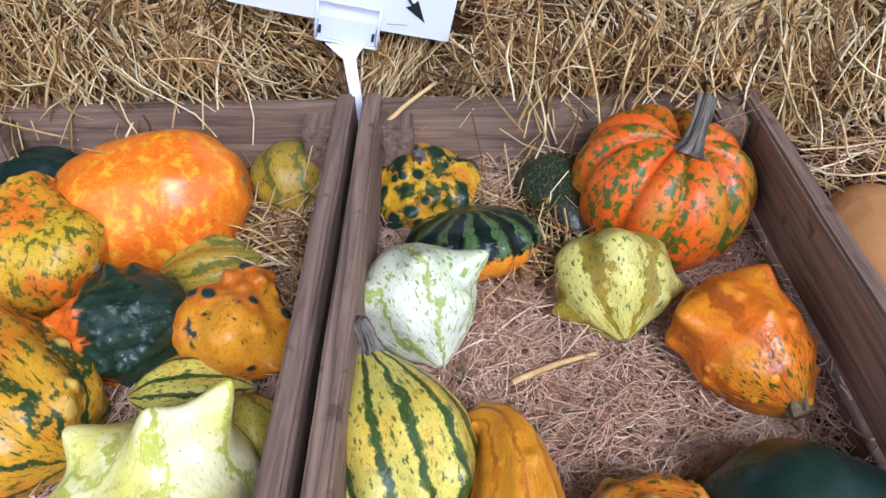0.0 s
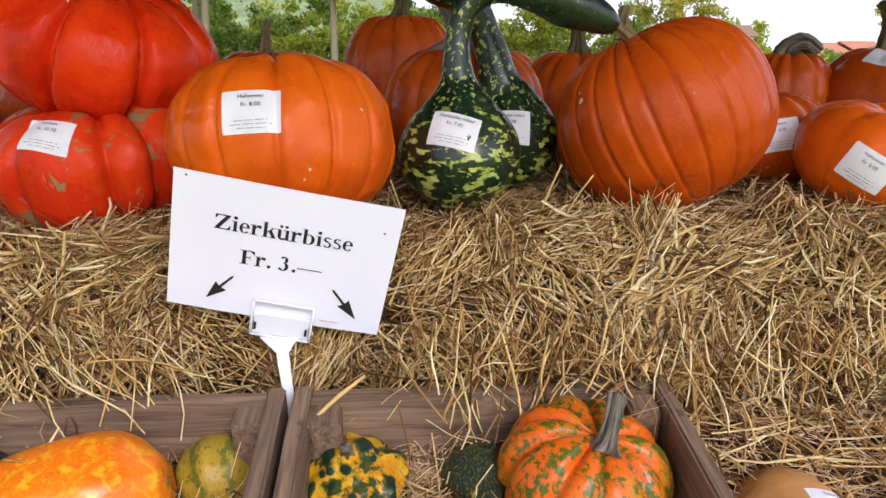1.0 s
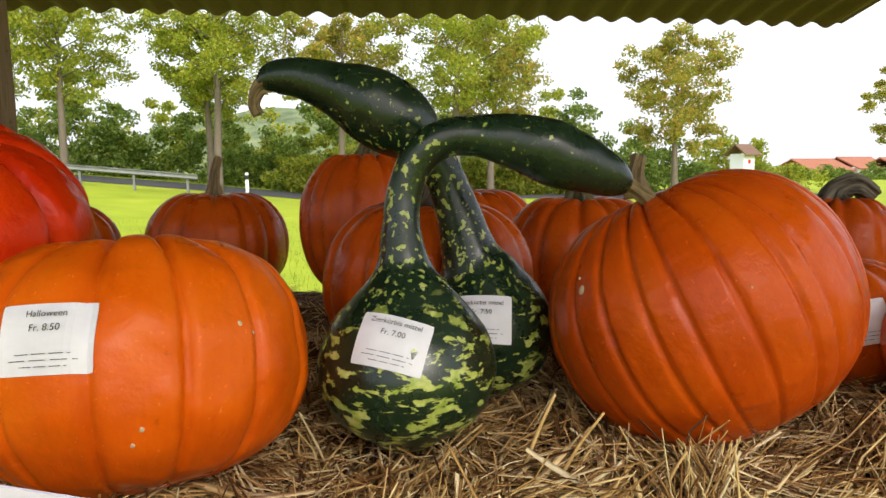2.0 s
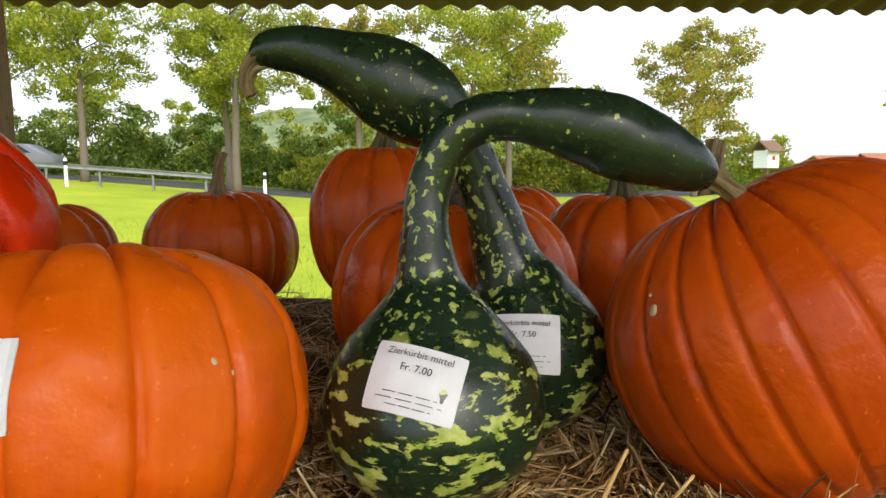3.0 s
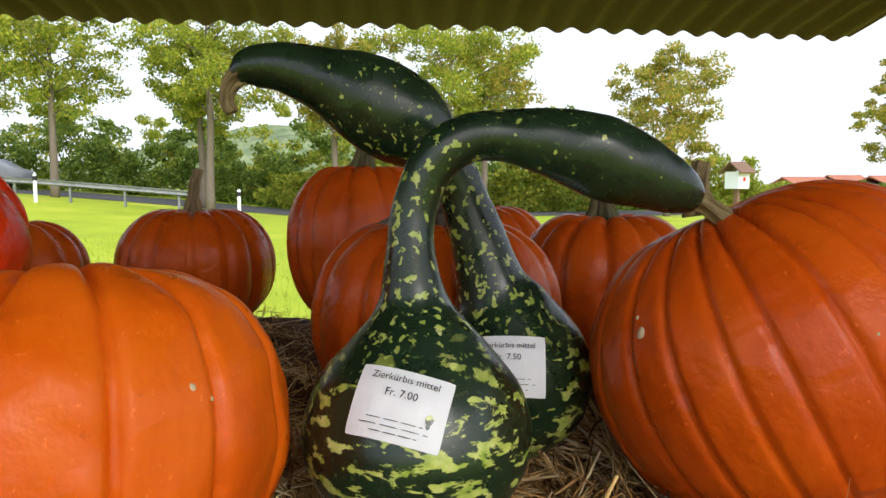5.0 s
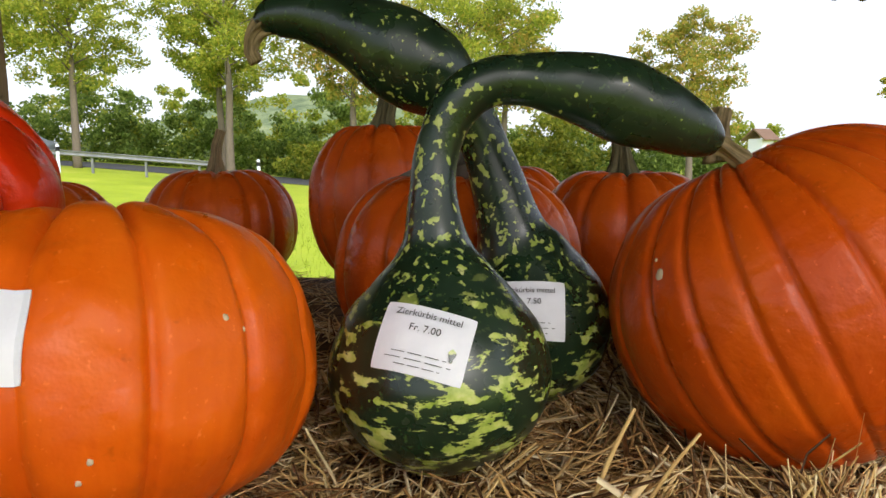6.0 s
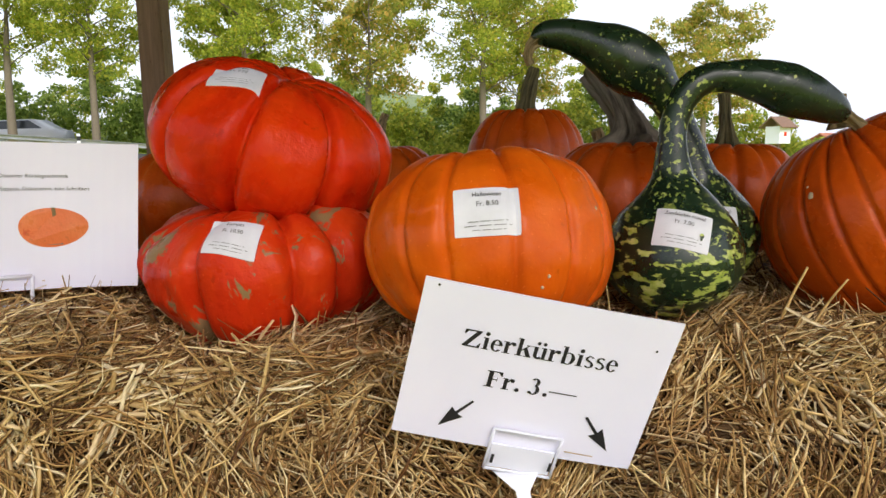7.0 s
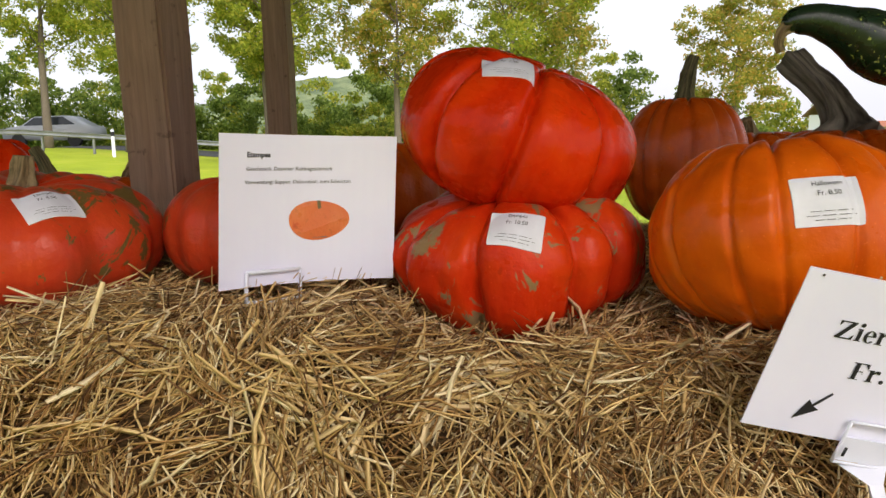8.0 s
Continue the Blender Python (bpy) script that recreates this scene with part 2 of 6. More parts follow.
def stem_mat(name, a, b):
    n = Nodes(name, 0.75, 0.25)
    o = n.obj()
    c = n.mix(n.step(n.noise(n.scaled(n.uv(), (22, 2.5, 1)), 1.0, 4), 0.32, 0.70), a, b)
    return n.done(c, n.noise(o, 180, 3), 0.5, 0.0015)


M_STEM = stem_mat("dry_stem", (0.10, 0.075, 0.035), (0.30, 0.22, 0.11))
M_STEM_GREEN = stem_mat("green_stem", (0.020, 0.020, 0.008), (0.17, 0.145, 0.065))
M_STEM_GREY = stem_mat("grey_stem", (0.024, 0.019, 0.014), (0.24, 0.21, 0.16))


def straw_mat(name, stops, rough=0.6, patchy=0.0):
    n = Nodes(name, rough, 0.2)
    o = n.obj()
    c = n.ramp(n.island(), stops)
    c = n.mix(n.math("MULTIPLY", n.step(n.noise(o, 55, 3), 0.45, 0.8), 0.6), c, (0.45, 0.30, 0.16), "MULTIPLY")
    if patchy:
        c = n.mix(n.math("MULTIPLY", n.step(n.noise(o, 9, 4, 0.6, 0.8), 0.46, 0.66), patchy), c, (0.58, 0.42, 0.30), "MULTIPLY")
    return n.done(c)


M_STRAW = straw_mat("straw", [(0.0, (0.070, 0.031, 0.012)), (0.18, (0.24, 0.122, 0.040)), (0.42, (0.54, 0.330, 0.115)), (0.74, (0.82, 0.60, 0.26)), (1.0, (0.94, 0.82, 0.52))], 0.55, 0.55)
M_STRAW_PALE = straw_mat("pale_straw", [(0.0, (0.55, 0.36, 0.13)), (0.5, (0.78, 0.57, 0.26)), (1.0, (0.92, 0.80, 0.52))], 0.5)
M_WOOL = straw_mat("wood_wool", [(0.0, (0.56, 0.32, 0.18)), (0.5, (0.78, 0.52, 0.33)), (1.0, (0.90, 0.70, 0.50))])


# Straw with the shade of the gaps between stalks put into its near-black colour.
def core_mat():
    n = Nodes("gap_shade_straw", 0.8, 0.2)
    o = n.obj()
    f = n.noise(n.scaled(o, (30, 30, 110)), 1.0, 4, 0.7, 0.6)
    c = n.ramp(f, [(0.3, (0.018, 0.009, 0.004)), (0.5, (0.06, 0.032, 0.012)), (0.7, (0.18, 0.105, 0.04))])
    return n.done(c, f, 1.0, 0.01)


M_CORE = core_mat()


def wood_mat(name, a, b, axis, grey=0.4):
    n = Nodes(name, 0.7, 0.3)
    o = n.obj()
    s = [150, 150, 150]
    s[axis] = 7
    g = n.noise(n.scaled(o, tuple(s)), 1.0, 5, 0.65, 0.8)
    s2 = [30, 30, 30]
    s2[axis] = 2
    g2 = n.noise(n.scaled(o, tuple(s2)), 1.0, 3, 0.5, 1.0)
    c = n.ramp(g, [(0.3, a), (0.7, b)])
    c = n.mix(n.math("MULTIPLY", g2, grey), c, (0.25, 0.215, 0.18))
    c = n.mix(n.math("MULTIPLY", n.step(n.noise(o, 40, 3), 0.64, 0.7), 0.5), c, tuple(k * 0.4 for k in a))
    return n.done(c, g, 0.5, 0.002)


M_CRATE_X = wood_mat("crate_board_wood", (0.060, 0.034, 0.019), (0.32, 0.205, 0.125), 0, 0.22)
M_CRATE_Y = wood_mat("crate_side_wood", (0.058, 0.032, 0.018), (0.30, 0.190, 0.115), 1, 0.22)
M_POST = wood_mat("post_wood", (0.12, 0.062, 0.034), (0.24, 0.135, 0.08), 2, 0.3)
M_ROOF = wood_mat("roof_sheet", (0.045, 0.012, 0.016), (0.085, 0.024, 0.028), 1, 0.02)


def paper_mat():
    n = Nodes("white_laminate", 0.28, 0.5)
    o = n.obj()
    return n.done(n.ramp(n.noise(o, 8, 3), [(0.3, (0.80, 0.80, 0.96)), (0.7, (0.85, 0.85, 0.99))]), n.noise(o, 14, 2), 0.08, 0.002)


def sticker_mat():
    n = Nodes("sticker_paper", 0.5, 0.4)
    o = n.obj()
    return n.done(n.ramp(n.noise(o, 30, 4), [(0.3, (0.70, 0.70, 0.76)), (0.7, (0.82, 0.82, 0.88))]), n.noise(o, 90, 3), 0.3, 0.001)


M_PAPER, M_STICKER = paper_mat(), sticker_mat()
M_PLASTIC = Nodes("white_plastic", 0.35).done((0.78, 0.80, 0.90))
M_INK = Nodes("black_ink", 0.6).done((0.012, 0.012, 0.014))
M_INK_GREY = Nodes("grey_print", 0.6).done((0.16, 0.16, 0.17))


# ---- mesh helpers ----
def mesh_of(name, verts, faces, material, smooth=True, uvs=None):
    me = bpy.data.meshes.new(name)
    me.from_pydata([tuple(v) for v in verts], [], faces)
    me.materials.append(material)
    if smooth:
        me.polygons.foreach_set("use_smooth", [True] * len(me.polygons))
    if uvs is not None:
        layer = me.uv_layers.new(name="UVMap")
        layer.data.foreach_set("uv", np.asarray(uvs, dtype=np.float32).ravel())
    me.update()
    return me


def part(name, data, parent, label=""):
    """Links a mesh (or bmesh) as one object under a thing or a part."""
    ob = new(name, data)
    ob.parent = parent
    if label:
        tagged(ob, label)
    return ob


def thing(name, label, category, group="", kind="", m=None, data=None):
    ob = new(name, data)
    if m is not None:
        ob.matrix_world = m
    return tagged(ob, label, category, group, kind)


def bm_mesh(name, bm, material, smooth=False):
    me = bpy.data.meshes.new(name)
    bm.to_mesh(me)
    bm.free()
    me.materials.append(material)
    if smooth:
        me.polygons.foreach_set("use_smooth", [True] * len(me.polygons))
    return me


def box(name, x0, x1, y0, y1, z0, z1, material, bevel=0.002, rough=0.0, seed=0):
    """A bevelled board or block; rough: how far its surface wanders."""
    bm = bmesh.new()
    bmesh.ops.create_cube(bm, size=1)
    for v in bm.verts:
        v.co = Vector(((x0, x1)[v.co.x > 0], (y0, y1)[v.co.y > 0], (z0, z1)[v.co.z > 0]))
    size = max(x1 - x0, y1 - y0, z1 - z0)
    if rough:
        long = [e for e in bm.edges if e.calc_length() > 0.6 * size]
        bmesh.ops.subdivide_edges(bm, edges=long, cuts=14, use_grid_fill=True)
    if bevel:
        sharp = [e for e in bm.edges if len(e.link_faces) == 2 and e.calc_face_angle(0) > 0.5]
        bmesh.ops.bevel(bm, geom=sharp, offset=bevel, segments=2, affect="EDGES")
    if rough:
        for v in bm.verts:
            v.co += noise.noise_vector(v.co * 9 + Vector((seed, 0, 0))) * rough
    return bm_mesh(name, bm, material)


def grid_faces(rings, seg):
    faces, uvs = [], []
    for i in range(rings - 1):
        for j in range(seg):
            k = (j + 1) % seg
            faces.append((i * seg + j, i * seg + k, (i + 1) * seg + k, (i + 1) * seg + j))
            a, b = j / seg, (j + 1) / seg
            c, d = i / (rings - 1), (i + 1) / (rings - 1)
            uvs += [(a, c), (b, c), (b, d), (a, d)]
    return faces, uvs


def lumps(P, amount, scale, seed):
    """Smooth random displacement along the outward direction."""
    return np.array([noise.noise(Vector(p) * scale + Vector((seed * 7.3, seed * 1.7, 0))) for p in P]) * amount


def pumpkin_body(name, a, c, material, ribs=10, depth=0.06, dimple=0.22, lump=0.02, seed=1, box_power=2.25, sharp=0.55, seg=144, rings=52, groove_spread=0.35, at=None, crown=0.06):
    """Ribbed fruit about its own centre: half width a, half height c."""
    r = np.random.default_rng(seed)
    th = np.linspace(0, 2 * np.pi, seg, endpoint=False)
    cuts = np.sort((np.arange(ribs) + r.uniform(-groove_spread, groove_spread, ribs) * 0.6) * 2 * np.pi / ribs)
    if at:
        cuts = np.radians(np.array(at, float)) % (2 * np.pi)
        ribs = len(at)
    gap = np.abs((th[:, None] - cuts[None, :] + np.pi) % (2 * np.pi) - np.pi).min(1)
    width = np.pi / ribs
    groove = np.exp(-(gap / (width * sharp)) ** 1.4)
    weight = 0.7 + 0.6 * np.array([noise.noise(Vector((math.cos(t) * 1.5, math.sin(t) * 1.5, seed))) * 0.5 + 0.5 for t in th])
    t = np.linspace(0, 1, rings)
    phi = -np.pi / 2 + np.pi * (0.5 - 0.5 * np.cos(np.pi * t)) * 0.5 + np.pi * t * 0.5
    rad = np.abs(np.cos(phi)) ** (2 / box_power)
    z = np.sign(np.sin(phi)) * np.abs(np.sin(phi)) ** (2 / box_power)
    z = z - np.sign(z) * dimple * np.exp(-(rad / 0.36) ** 2) * np.where(z > 0, 1.0, 0.5)
    body = np.clip(np.sin(np.pi * t) ** 0.5, 0, 1)
    R = rad[:, None] * (1 - depth * groove[None, :] * weight[None, :] * body[:, None])
    wide = np.exp(-(gap / (width * max(sharp, 0.30))) ** 1.4)
    shoulder = np.where(z > 0, np.exp(-((rad - 0.55) / 0.28) ** 2), 0.0)
    Z = z[:, None] * (1 - 0.35 * depth * groove[None, :] - crown * (weight * (0.55 * wide + 0.45 * groove))[None, :] * shoulder[:, None]) + 0 * R
    P = np.stack([a * R * np.cos(th), a * R * np.sin(th), c * Z], -1).reshape(-1, 3)
    nrm = P / (np.linalg.norm(P, axis=1, keepdims=True) + 1e-6)
    P = P + nrm * (lumps(P / a, lump * a, 1.3, seed) + lumps(P / a, lump * a * 0.35, 4.0, seed + 5))[:, None]
    faces, uvs = grid_faces(rings, seg)
    return mesh_of(name, P, faces, material, True, uvs)


def spline(points, n):
    """Catmull-Rom through the points, n samples."""
    p = np.array(points, float)
    p = np.vstack([2 * p[0] - p[1], p, 2 * p[-1] - p[-2]])
    s = np.linspace(0, len(points) - 1, n)
    i = np.minimum(s.astype(int), len(points) - 2)
    f = (s - i)[:, None]
    a, b, c, d = p[i], p[i + 1], p[i + 2], p[i + 3]
    return 0.5 * (2 * b + (c - a) * f + (2 * a - 5 * b + 4 * c - d) * f ** 2 + (3 * b - a - 3 * c + d) * f ** 3)


def sweep(name, points, radii, material, seg=48, rings=60, mod=None, twist=0.0, lump=0.0, seed=1, warts=0, wart_size=0.004, wart_band=(0.0, 1.0), cap=True):
    """A fruit or stem swept along a curved spine with changing radius. mod(theta, s) scales the radius."""
    C = spline(points, rings)
    R = np.maximum(spline([(v, 0, 0) for v in radii], rings)[:, 0], 1e-4)
    T = np.gradient(C, axis=0)
    T /= np.linalg.norm(T, axis=1, keepdims=True)
    up = np.array((0.0, -1.0, 0.02)) if abs(T[0] @ (0, -1, 0)) < 0.9 else np.array((1.0, 0, 0))
    th = np.linspace(0, 2 * np.pi, seg, endpoint=False)
    s = np.linspace(0, 1, rings)
    P = np.zeros((rings, seg, 3))
    u = up - T[0] * (up @ T[0])
    for i in range(rings):
        u = u - T[i] * (u @ T[i])
        u /= np.linalg.norm(u)
        v = np.cross(T[i], u)
        a = th + twist * s[i]
        k = np.array([mod(t, s[i]) for t in th]) if mod else np.ones(seg)
        P[i] = C[i] + (R[i] * k)[:, None] * (np.cos(a)[:, None] * u + np.sin(a)[:, None] * v)
    nrm = P - C[:, None, :]
    nrm /= np.linalg.norm(nrm, axis=2, keepdims=True) + 1e-9
    flat, nf = P.reshape(-1, 3), nrm.reshape(-1, 3)
    size = max(radii)
    if lump:
        flat = flat + nf * (lumps(flat / size, lump * size, 1.2, seed) + lumps(flat / size, lump * size * 0.4, 3.5, seed + 3))[:, None]
    knob = np.zeros(len(flat))
    if warts:
        r = np.random.default_rng(seed)
        lo, hi = int(wart_band[0] * (rings - 1)), max(int(wart_band[1] * (rings - 1)), 1)
        for _ in range(warts):
            centre = flat[r.integers(lo, hi) * seg + r.integers(seg)]
            w = wart_size * r.uniform(0.6, 1.5)
            d = np.linalg.norm(flat - centre, axis=1)
            flat = flat + nf * (0.80 * w * np.exp(-(d / w) ** 2))[:, None]
            if r.random() < 0.6:
                knob = np.maximum(knob, np.exp(-(d / (w * 0.95)) ** 2))
    faces, uvs = grid_faces(rings, seg)
    verts = list(flat)
    if cap:
        for ring, centre in ((0, C[0]), (rings - 1, C[-1])):
            verts.append(flat[ring * seg:(ring + 1) * seg].mean(0))
            k = len(verts) - 1
            for j in range(seg):
                a, b = ring * seg + j, ring * seg + (j + 1) % seg
                faces.append((k, b, a) if ring == 0 else (k, a, b))
                uvs += [(j / seg, ring / (rings - 1))] * 3
    me = mesh_of(name, verts, faces, material, True, uvs)
    if warts:
        me.attributes.new("wart", "FLOAT", "POINT").data.foreach_set("value", np.append(knob, np.zeros(len(verts) - len(knob))).astype(np.float32))
    return me


def ridged(t, s):
    return 1 + (0.16 + 0.10 * (1 - s)) * math.cos(5 * t) + 0.07 * math.cos(11 * t)


def stem(name, points, radii, material, parent):
    return part(name, sweep(name, points, radii, material, 60, 24, ridged, 0.6, 0.10, 3), parent)


# ---- price stickers: paper that follows the rind, with print ----
def text_mesh(text, size, bold=0.0):
    cu = bpy.data.curves.new("print", "FONT")
    cu.body, cu.size, cu.align_x, cu.align_y, cu.offset = text, size, "CENTER", "CENTER", bold
    cu.resolution_u = 3
    ob = bpy.data.objects.new("print", cu)
    scene.collection.objects.link(ob)
    bpy.context.view_layer.update()
    me = bpy.data.meshes.new_from_object(ob)
    out = np.array([v.co[:2] for v in me.vertices]), [tuple(p.vertices) for p in me.polygons]
    bpy.data.objects.remove(ob)
    bpy.data.meshes.remove(me)
    return out


def sticker(parent, eye, target, w, h, roll, lines, bars=3, mark=False):
    """Sticks a label on the body: cast from eye to target, then drape a sheet and its print."""
    body = [o for o in parent.children if o.name.split(".")[0] == "body"][0]
    M = parent.matrix_world
    me = body.data
    tree = BVHTree.FromPolygons([M @ v.co for v in me.vertices], [tuple(p.vertices) for p in me.polygons])
    eye, target = Vector(eye), Vector(target)
    hit, nrm, _, _ = tree.ray_cast(eye, (target - eye).normalized())
    if hit is None:
        hit, nrm, _, _ = tree.find_nearest(target)
    # mean normal of the neighbourhood
    acc = Vector()
    for dx in (-0.4, 0, 0.4):
        for dz in (-0.4, 0, 0.4):
            p, q, _, _ = tree.find_nearest(hit + Vector((dx * w, 0, dz * h)))
            acc += q
    nrm = acc.normalized()
    if nrm.dot(eye - hit) < 0:
        nrm = -nrm
    right = Vector((0, 0, 1)).cross(nrm).normalized()
    up = nrm.cross(right)
    ca, sa = math.cos(radians(roll)), math.sin(radians(roll))
    right, up = right * ca + up * sa, up * ca - right * sa
    inv = M.inverted()

    def drape(x, y, lift):
        o = hit + right * x + up * y + nrm * 0.03
        p, n, _, d = tree.ray_cast(o, -nrm, 0.05)
        if p is None:
            p = hit + right * x + up * y - nrm * 0.006
        p = p if (o - p).dot(nrm) < 0.04 else o - nrm * 0.04
        return inv @ (p + nrm * lift)

    nx, ny = 14, 12
    verts, faces = [], []
    for lift in (0.0012, 0.0002):
        for j in range(ny + 1):
            for i in range(nx + 1):
                fx, fy = i / nx - 0.5, j / ny - 0.5
                cut = 0.985 if (i in (0, nx) and j in (0, ny)) else 1.0
                verts.append(drape(fx * w * cut, fy * h * cut, lift))
    n = (nx + 1) * (ny + 1)
    for j in range(ny):
        for i in range(nx):
            a = j * (nx + 1) + i
            faces.append((a, a + 1, a + nx + 2, a + nx + 1))
    ring = [i for i in range(nx + 1)] + [(j + 1) * (nx + 1) - 1 for j in range(1, ny + 1)] + [ny * (nx + 1) + i for i in range(nx - 1, -1, -1)] + [j * (nx + 1) for j in range(ny - 1, 0, -1)]
    for k in range(len(ring)):
        a, b = ring[k], ring[(k + 1) % len(ring)]
        faces.append((a, b, b + n, a + n))
    sheet = part("price_sticker", mesh_of("price_sticker", verts, faces, M_STICKER, False), parent, "white paper price sticker with black print")
    verts, faces = [], []
    for text, size, y, bold in lines:
        pts, polys = text_mesh(text, size, bold)
        base = len(verts)
        verts += [drape(x, y + v, 0.0027) for x, v in pts]
        faces += [tuple(i + base for i in p) for p in polys]
    for k in range(bars):
        y = -h * (0.22 + 0.085 * k)
        x0, x1 = ((-0.3, 0.3), (-0.36, 0.36), (-0.24, 0.26))[k % 3]
        steps = 16
        for i in range(steps):
            if i % 5 == 4:
                continue
            xa, xb = w * (x0 + (x1 - x0) * i / steps), w * (x0 + (x1 - x0) * (i + 1) / steps)
            base = len(verts)
            verts += [drape(xa, y - 0.00022, 0.0027), drape(xb, y - 0.00022, 0.0027), drape(xb, y + 0.00022, 0.0027), drape(xa, y + 0.00022, 0.0027)]
            faces.append((base, base + 1, base + 2, base + 3))
    part("print", mesh_of("print", verts, faces, M_INK, False), sheet, "black printed text")
    if mark:
        base = [drape(w * (0.34 + 0.035 * math.cos(t) * (1 + 0.4 * math.sin(3 * t))), h * (-0.12 + 0.10 * math.sin(t)), 0.0022) for t in np.linspace(0, 2 * math.pi, 14, endpoint=False)]
        part("tear", mesh_of("tear", base, [tuple(range(14))], M_SPECKLED, False), sheet, "small torn spot in the paper")
    return sheet


# ---- setting: ground, far land, road, rail ----
def land_height(x, y):
    far = min(max((y - 8) / 22, 0), 1)
    rise = min(max((-x - 3) / 14, 0), 1) * 1.25 * far
    return GROUND + rise + 0.02 * far * math.sin(x * 0.4)


def grass_mat():
    n = Nodes("meadow_grass", 0.8, 0.2)
    o = n.obj()
    a = n.noise(o, 0.5, 4, 0.6)
    b = n.noise(n.scaled(o, (30, 12, 1)), 1.0, 4, 0.7)
    c = n.ramp(a, [(0.3, (0.25, 0.34, 0.012)), (0.55, (0.35, 0.44, 0.018)), (0.75, (0.48, 0.50, 0.05))])
    c = n.mix(n.math("MULTIPLY", n.step(b, 0.4, 0.7), 0.4), c, (0.45, 0.52, 0.05))
    return n.done(c, b, 0.8, 0.03)


M_GRASS = grass_mat()
M_BLADE = straw_mat("grass_blades", [(0.0, (0.20, 0.30, 0.014)), (0.6, (0.34, 0.45, 0.022)), (1.0, (0.50, 0.53, 0.08))])
xs = np.concatenate([np.linspace(-900, -60, 12), np.linspace(-50, 50, 60), np.linspace(60, 900, 12)])
ys = np.concatenate([np.linspace(-300, -12, 8), np.linspace(-10, 60, 50), np.linspace(70, 1500, 14)])
gv = [(x, y, land_height(x, y)) for y in ys for x in xs]
gf = [(j * len(xs) + i, j * len(xs) + i + 1, (j + 1) * len(xs) + i + 1, (j + 1) * len(xs) + i) for j in range(len(ys) - 1) for i in range(len(xs) - 1)]
thing("ground", "bright green mown meadow stretching away from the stall", "meadow", kind="structure", data=mesh_of("ground", gv, gf, M_GRASS))


def strands(n, sampler, length, width, bend, material, name, segs=2, sides=3):
    """n stalks as thin bent prisms. sampler gives places, directions and outward normals."""
    p, d, nrm = sampler(n)
    r = np.random.default_rng(n + segs)
    L = r.uniform(length[0], length[1], n) * np.where(r.random(n) < 0.12, 1.5, 1.0)
    W = r.uniform(width[0], width[1], n)
    side = np.cross(d, nrm)
    side /= np.linalg.norm(side, axis=1, keepdims=True) + 1e-9
    k = segs + 1
    verts = np.zeros((n, k, sides, 3), dtype=np.float32)
    bx, bz = r.normal(0, bend, n), r.normal(0, bend * 0.6, n)
    bx2 = r.normal(0, bend * 0.8, n) if segs > 2 else np.zeros(n)
    for i in range(k):
        s = i / segs - 0.5
        arc = (0.25 - s * s)
        wave = math.sin(s * 9.0) * 0.25
        c = p + d * (L * s)[:, None] + side * (L * (bx * arc * 2 + bx2 * wave))[:, None] + nrm * (L * (bz * arc + bx2 * wave * 0.5))[:, None]
        for j in range(sides):
            a = 2 * np.pi * j / sides
            taper = 0.75 if i in (0, segs) else 1.0
            verts[:, i, j] = c + (side * math.cos(a) * taper + nrm * math.sin(a) * 0.6 * taper) * (W / 2)[:, None]
    faces = []
    for i in range(segs):
        for j in range(sides):
            q = (j + 1) % sides
            faces.append((i * sides + j, i * sides + q, (i + 1) * sides + q, (i + 1) * sides + j))
    F = (np.array(faces)[None] + (np.arange(n) * k * sides)[:, None, None]).reshape(-1, 4)
    me = bpy.data.meshes.new(name)
    V = verts.reshape(-1, 3)
    me.vertices.add(len(V))
    me.vertices.foreach_set("co", V.ravel())
    me.loops.add(F.size)
    me.loops.foreach_set("vertex_index", F.ravel().astype(np.int32))
    me.polygons.add(len(F))
    me.polygons.foreach_set("loop_start", np.arange(0, F.size, 4, dtype=np.int32))
    me.polygons.foreach_set("use_smooth", np.ones(len(F), dtype=bool))
    me.materials.append(material)
    me.update(calc_edges=True)
    return me


# ---- straw bales ----
def lift_at(x):
    """The left-hand bales are packed a little higher."""
    return 0.030 / (1 + np.exp((np.asarray(x, float) + 0.52) * 40))


def dip_at(x, y):
    """The straw is pressed down under the stacked red pumpkins."""
    return -0.030 * np.exp(-((np.asarray(x, float) + 0.36) / 0.13) ** 2 - ((np.asarray(y, float) - 0.89) / 0.10) ** 2)


def front_profile(s):
    """Places and normals on a bale's worn front: s from 0 (low on the face) to 1 (back on the top)."""
    pts = np.array([(0.732, 0.40), (0.732, 0.66), (0.732, 0.74), (0.738, 0.785), (0.760, 0.816), (0.80, 0.829), (0.86, TOP), (1.16, TOP)])
    seg = np.linalg.norm(np.diff(pts, axis=0), axis=1)
    acc = np.concatenate([[0], np.cumsum(seg)]) / seg.sum()
    y, z = np.interp(s, acc, pts[:, 0]), np.interp(s, acc, pts[:, 1])
    e = 0.03
    ty, tz = np.interp(s + e, acc, pts[:, 0]) - np.interp(s - e, acc, pts[:, 0]), np.interp(s + e, acc, pts[:, 1]) - np.interp(s - e, acc, pts[:, 1])
    l = np.hypot(ty, tz) + 1e-9
    return y, z, -tz / l, ty / l


